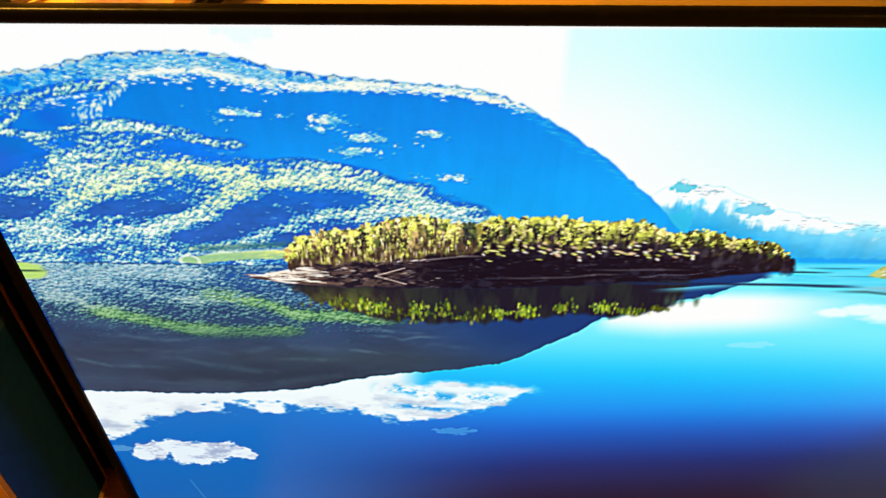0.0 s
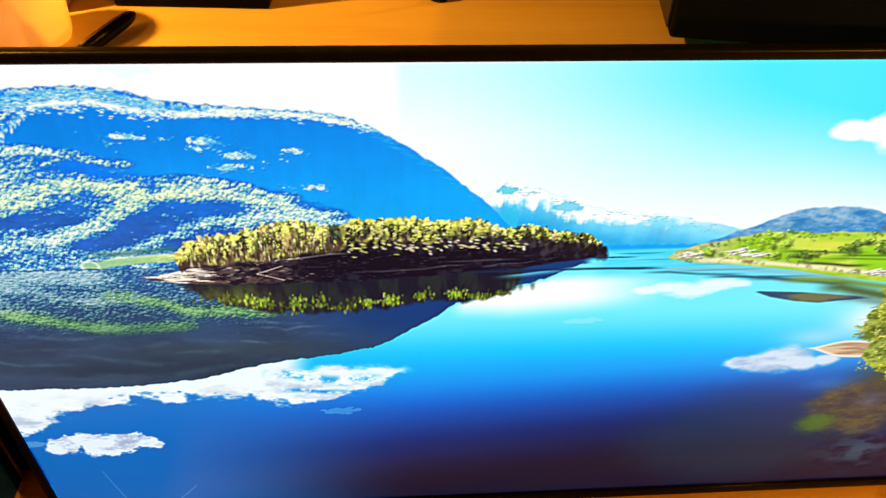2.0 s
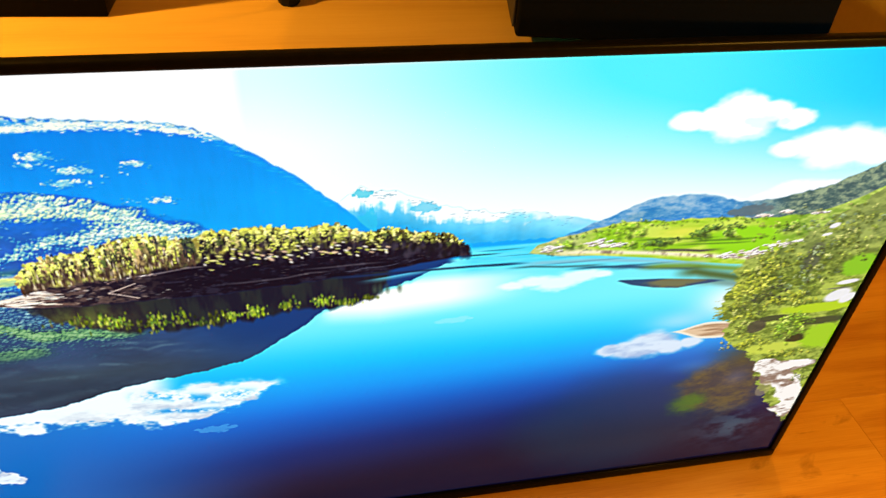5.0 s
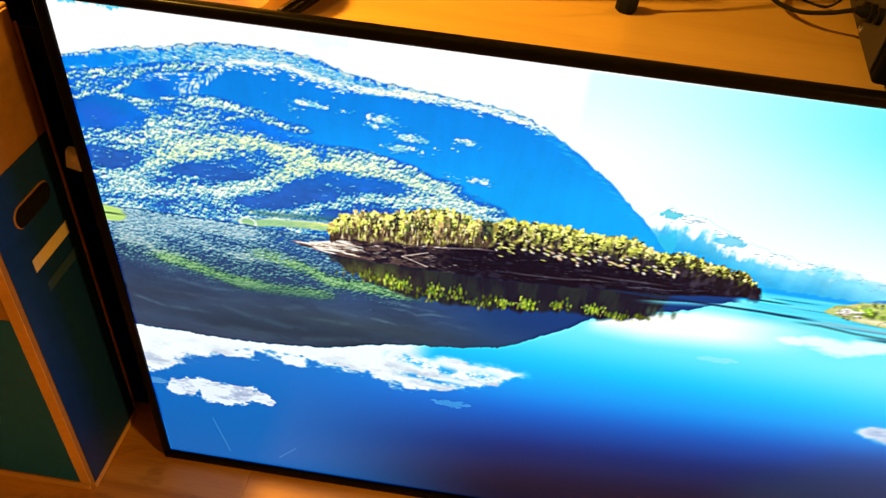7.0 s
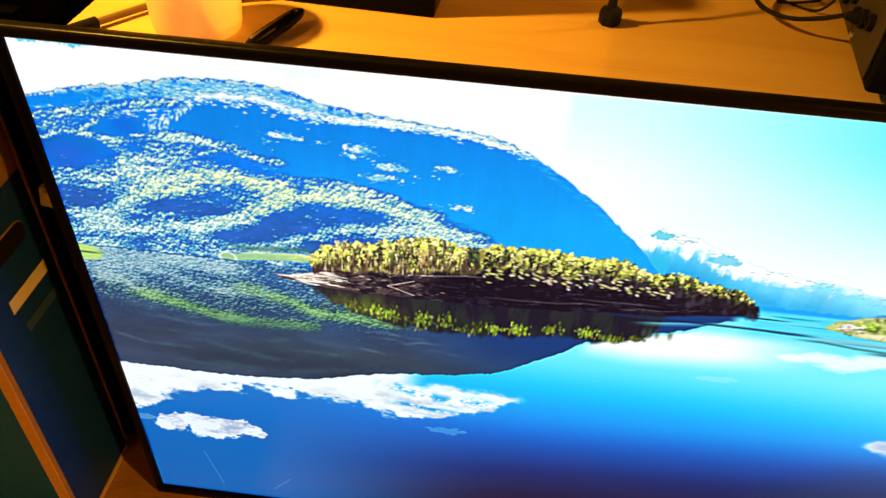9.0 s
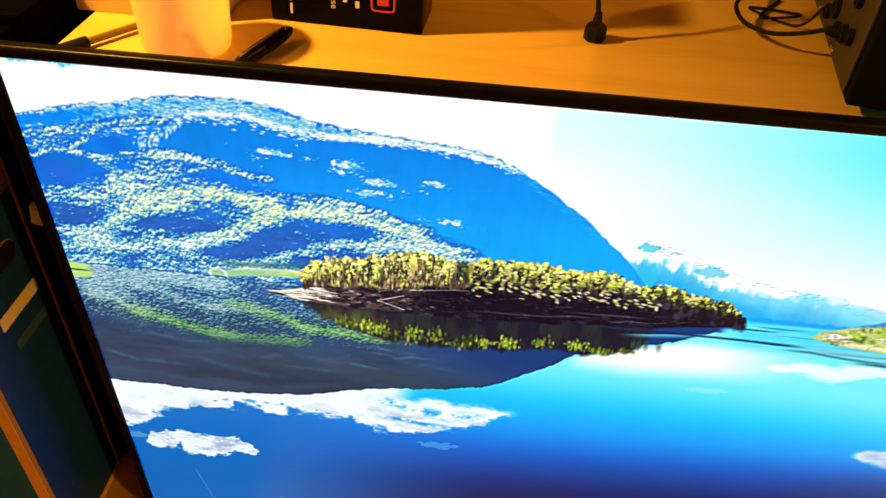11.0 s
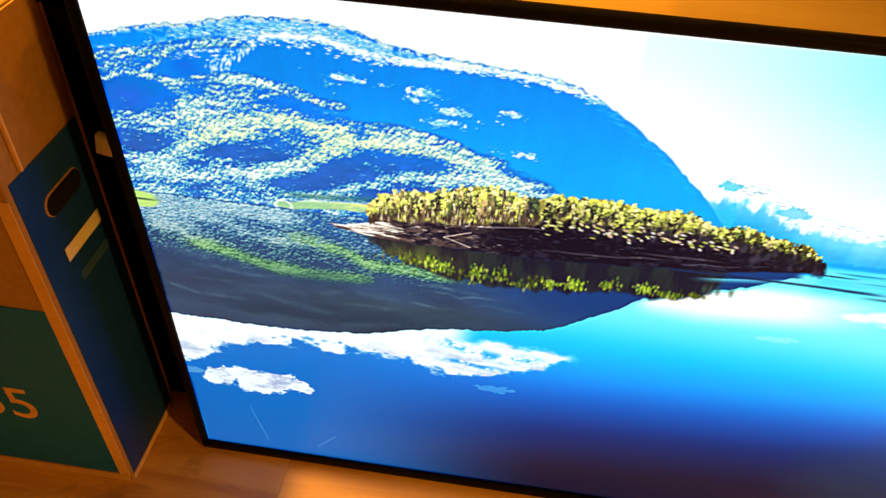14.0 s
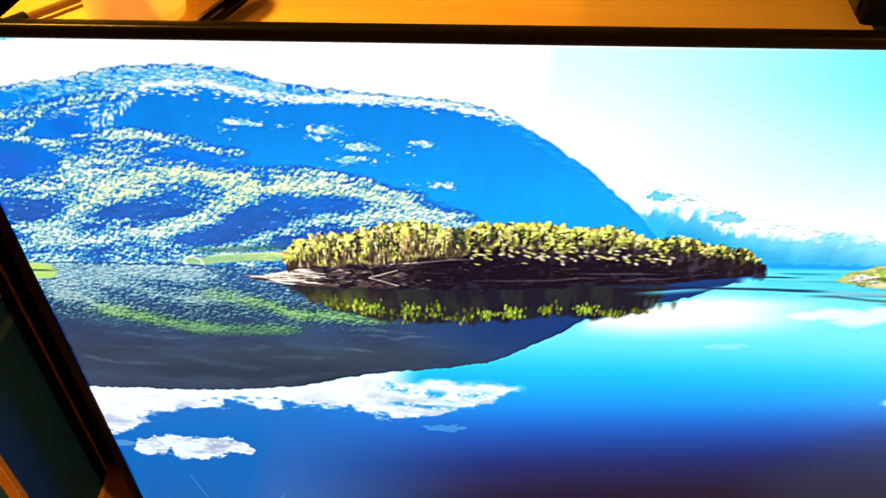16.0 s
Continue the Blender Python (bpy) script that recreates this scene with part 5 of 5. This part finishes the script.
part("shaft", tube([(0.0215, 0, 0), (0.05, 0, 0), (0.085, 0, 0)], 0.0036, 12), DULL_BRASS, driver, "tarnished brown shaft")

pale_box = solid("plywood_box", block(-0.635, -0.475, 0.185, 0.30, DESK_Z, DESK_Z + 0.13, 0.002), CREAM_BOARD, "pale plywood box standing behind a cup", "box")

package = thing("mouse_package", "black cardboard package of a computer mouse with white lettering", "package")
PX0, PX1, PY0, PY1 = -0.428, -0.266, 0.199, 0.268
package.matrix_world = pose(-0.347, 0.2, 0) @ pose(0, 0, 0, 0, 0, -3) @ pose(0.347, -0.2, 0)
part("body", block(PX0, PX1, PY0, PY1, DESK_Z, DESK_Z + 0.19, 0.0022, 3), BLACK_GLOSS, package)
UPRIGHT = FACING @ pose(0, 0, 0, 0, 0, -90)


def rounded_frame(w, h, r, line):
    bm = bmesh.new()
    loops = []
    for inset in (0, line):
        ring = []
        for cx, cy, a0 in ((w / 2 - r, h / 2 - r, 0), (-w / 2 + r, h / 2 - r, 90), (-w / 2 + r, -h / 2 + r, 180), (w / 2 - r, -h / 2 + r, 270)):
            for k in range(5):
                a = radians(a0 + 22.5 * k)
                ring.append(bm.verts.new((cx + (r - inset) * math.cos(a), cy + (r - inset) * math.sin(a), 0.0002)))
        loops.append(ring)
    n = len(loops[0])
    for i in range(n):
        bm.faces.new((loops[0][i], loops[0][(i + 1) % n], loops[1][(i + 1) % n], loops[1][i]))
    return bm


front = PY0 - 0.0006
part("badge", rounded_frame(0.026, 0.030, 0.005, 0.0022), RED_INK, package, "red rounded badge", pose(PX0 + 0.121, front, DESK_Z + 0.036) @ FACING, False)
part("badge_mark", block(-0.006, 0.006, -0.0004, 0.0, -0.008, 0.008), RED_INK, package, "red mark", pose(PX0 + 0.121, front, DESK_Z + 0.036))
lettering("word", "Mouse", 0.0100, WHITE_INK, package, pose(PX0 + 0.069, front, DESK_Z + 0.033) @ UPRIGHT, 0.0002, "white word Mouse running upwards")
for bx, z0, z1, w in ((0.023, 0.010, 0.021, 0.0026), (0.023, 0.024, 0.034, 0.0026), (0.023, 0.037, 0.060, 0.0026), (0.069, 0.052, 0.070, 0.0026), (0.081, 0.028, 0.035, 0.0042), (0.081, 0.037, 0.044, 0.0042), (0.081, 0.046, 0.060, 0.0042), (0.094, 0.023, 0.030, 0.0042), (0.094, 0.032, 0.040, 0.0042), (0.094, 0.042, 0.060, 0.0042)):
    part("print_bar", block(PX0 + bx - w / 2, PX0 + bx + w / 2, front - 0.0004, front, DESK_Z + z0, DESK_Z + z1), WHITE_INK, package, "white line of small print")

plug = thing("plug", "small black plug on a cord standing on the desk", "plug")
part("body", lathe([(0.0, 0.0), (0.0100, 0.0), (0.0118, 0.002), (0.0118, 0.013), (0.0104, 0.0165), (0.0052, 0.019), (0.0040, 0.030), (0.0, 0.031)], 8), RUBBER, plug, "", pose(-0.084, 0.222, DESK_Z))
part("cord", tube([(-0.084, 0.222, DESK_Z + 0.028), (-0.088, 0.224, DESK_Z + 0.050), (-0.094, 0.232, DESK_Z + 0.090), (-0.104, 0.270, DESK_Z + 0.170), (-0.110, 0.360, DESK_Z + 0.200), (-0.050, 0.500, DESK_Z + 0.100), (0.080, 0.580, DESK_Z + 0.0025)], 0.0025), RUBBER, plug)
part("tip", lathe([(0.0, 0.0), (0.0034, 0.0), (0.0034, 0.016), (0.0, 0.017)], 12), STICKER, plug, "white sleeve", pose(-0.0885, 0.2245, DESK_Z + 0.052, -11, -8, 0))

# black machine with its connectors facing the plug
TX0, TX1, TY0, TY1, TZ = 0.137, 0.455, 0.100, 0.47, DESK_Z + 0.38
tower = thing("computer", "large black computer case with dusty connector panel", "computer")
tower.matrix_world = pose(TX0, TY0, 0, 0, 0, -10) @ pose(-TX0, -TY0, 0)
part("case", block(TX0, TX1, TY0, TY1, DESK_Z + 0.010, TZ, 0.004, 3), BLACK_MATT, tower)
part("panel", block(TX0 - 0.003, TX0 - 0.0002, TY0 + 0.012, TY1 - 0.012, DESK_Z + 0.016, TZ - 0.012, 0.001), PORT_PANEL, tower, "dusty brown-grey connector panel")
for fx in (TX0 + 0.03, TX1 - 0.05):
    for fy in (TY0 + 0.03, TY1 - 0.05):
        part("rubber_foot", block(fx, fx + 0.025, fy, fy + 0.025, DESK_Z, DESK_Z + 0.0098, 0.002), RUBBER, tower)
OUT = pose(0, 0, 0, 0, -90, 0)
for py, pz, r in ((0.150, 0.055, 0.008), (0.178, 0.047, 0.009), (0.205, 0.040, 0.008), (0.235, 0.050, 0.010), (0.265, 0.036, 0.008), (0.292, 0.055, 0.009), (0.330, 0.040, 0.009), (0.165, 0.085, 0.008), (0.212, 0.090, 0.009), (0.262, 0.092, 0.009)):
    part("socket", lathe([(0.0, 0.0), (r, 0.0), (r, 0.005), (r * 0.7, 0.006), (r * 0.6, 0.002), (0.0, 0.002)], 16), RUBBER, tower, "", pose(TX0 - 0.003, py, DESK_Z + pz) @ OUT)
for px in (0.20, 0.31, 0.42):
    part("screw", lathe([(0.0, 0.0), (0.004, 0.0), (0.0035, 0.002), (0.0, 0.0025)], 10), CHROME, tower, "", pose(TX0 - 0.003, px, DESK_Z + 0.022) @ OUT)

cable = thing("cable", "black cable looping over the desk from a connector", "cable")
part("cord", tube([(0.148, 0.180, DESK_Z + 0.047), (0.138, 0.196, DESK_Z + 0.042), (0.125, 0.220, DESK_Z + 0.027), (0.099, 0.236, DESK_Z + 0.018), (0.079, 0.265, DESK_Z + 0.016), (0.076, 0.300, DESK_Z + 0.020), (0.091, 0.334, DESK_Z + 0.022), (0.120, 0.400, DESK_Z + 0.018), (0.150, 0.480, DESK_Z + 0.004)], 0.0024), RUBBER, cable)
part("connector", lathe([(0.0, 0.0), (0.0065, 0.0), (0.0065, 0.013), (0.0032, 0.021), (0.0, 0.021)], 16), RUBBER, cable, "moulded black connector", pose(0.151, 0.179, DESK_Z + 0.047, 0, 0, -10) @ OUT)
lead = thing("thin_lead", "thin dark lead lying in loops on the desk", "cable")
part("cord", tube([(0.166, 0.290, DESK_Z + 0.030), (0.148, 0.300, DESK_Z + 0.003), (0.106, 0.345, DESK_Z + 0.002), (0.135, 0.342, DESK_Z + 0.003), (0.160, 0.326, DESK_Z + 0.005), (0.112, 0.318, DESK_Z + 0.003), (0.150, 0.380, DESK_Z + 0.002)], 0.0015, 8), RUBBER, lead)

# ---- floor planks, last ----
PLANK, LONG = 0.192, 1.286


def plank_mesh(length):
    return mesh_of("plank", block(0, length - 0.0003, 0.00015, PLANK - 0.00015, -0.0118, 0.0, 0.00035, 1), FLOOR_WOOD, False)


whole = plank_mesh(LONG)
row, y = 0, ROOM_S
first = -0.487 - 3 * LONG
while y < ROOM_N - 0.01:
    wide = min(1.0, (ROOM_N - y) / PLANK)
    x = first + (((row - 13) * 0.37) % 1.0) * LONG + 0.0
    while x < ROOM_E:
        a, b = max(x, ROOM_W), min(x + LONG, ROOM_E)
        if b - a > 0.02:
            ob = new("plank", whole if b - a > LONG - 0.001 else plank_mesh(b - a))
            ob.parent = floor
            ob.location = (a, y, 0)
            ob.scale.y = wide
        x += LONG
    y += PLANK
    row += 1
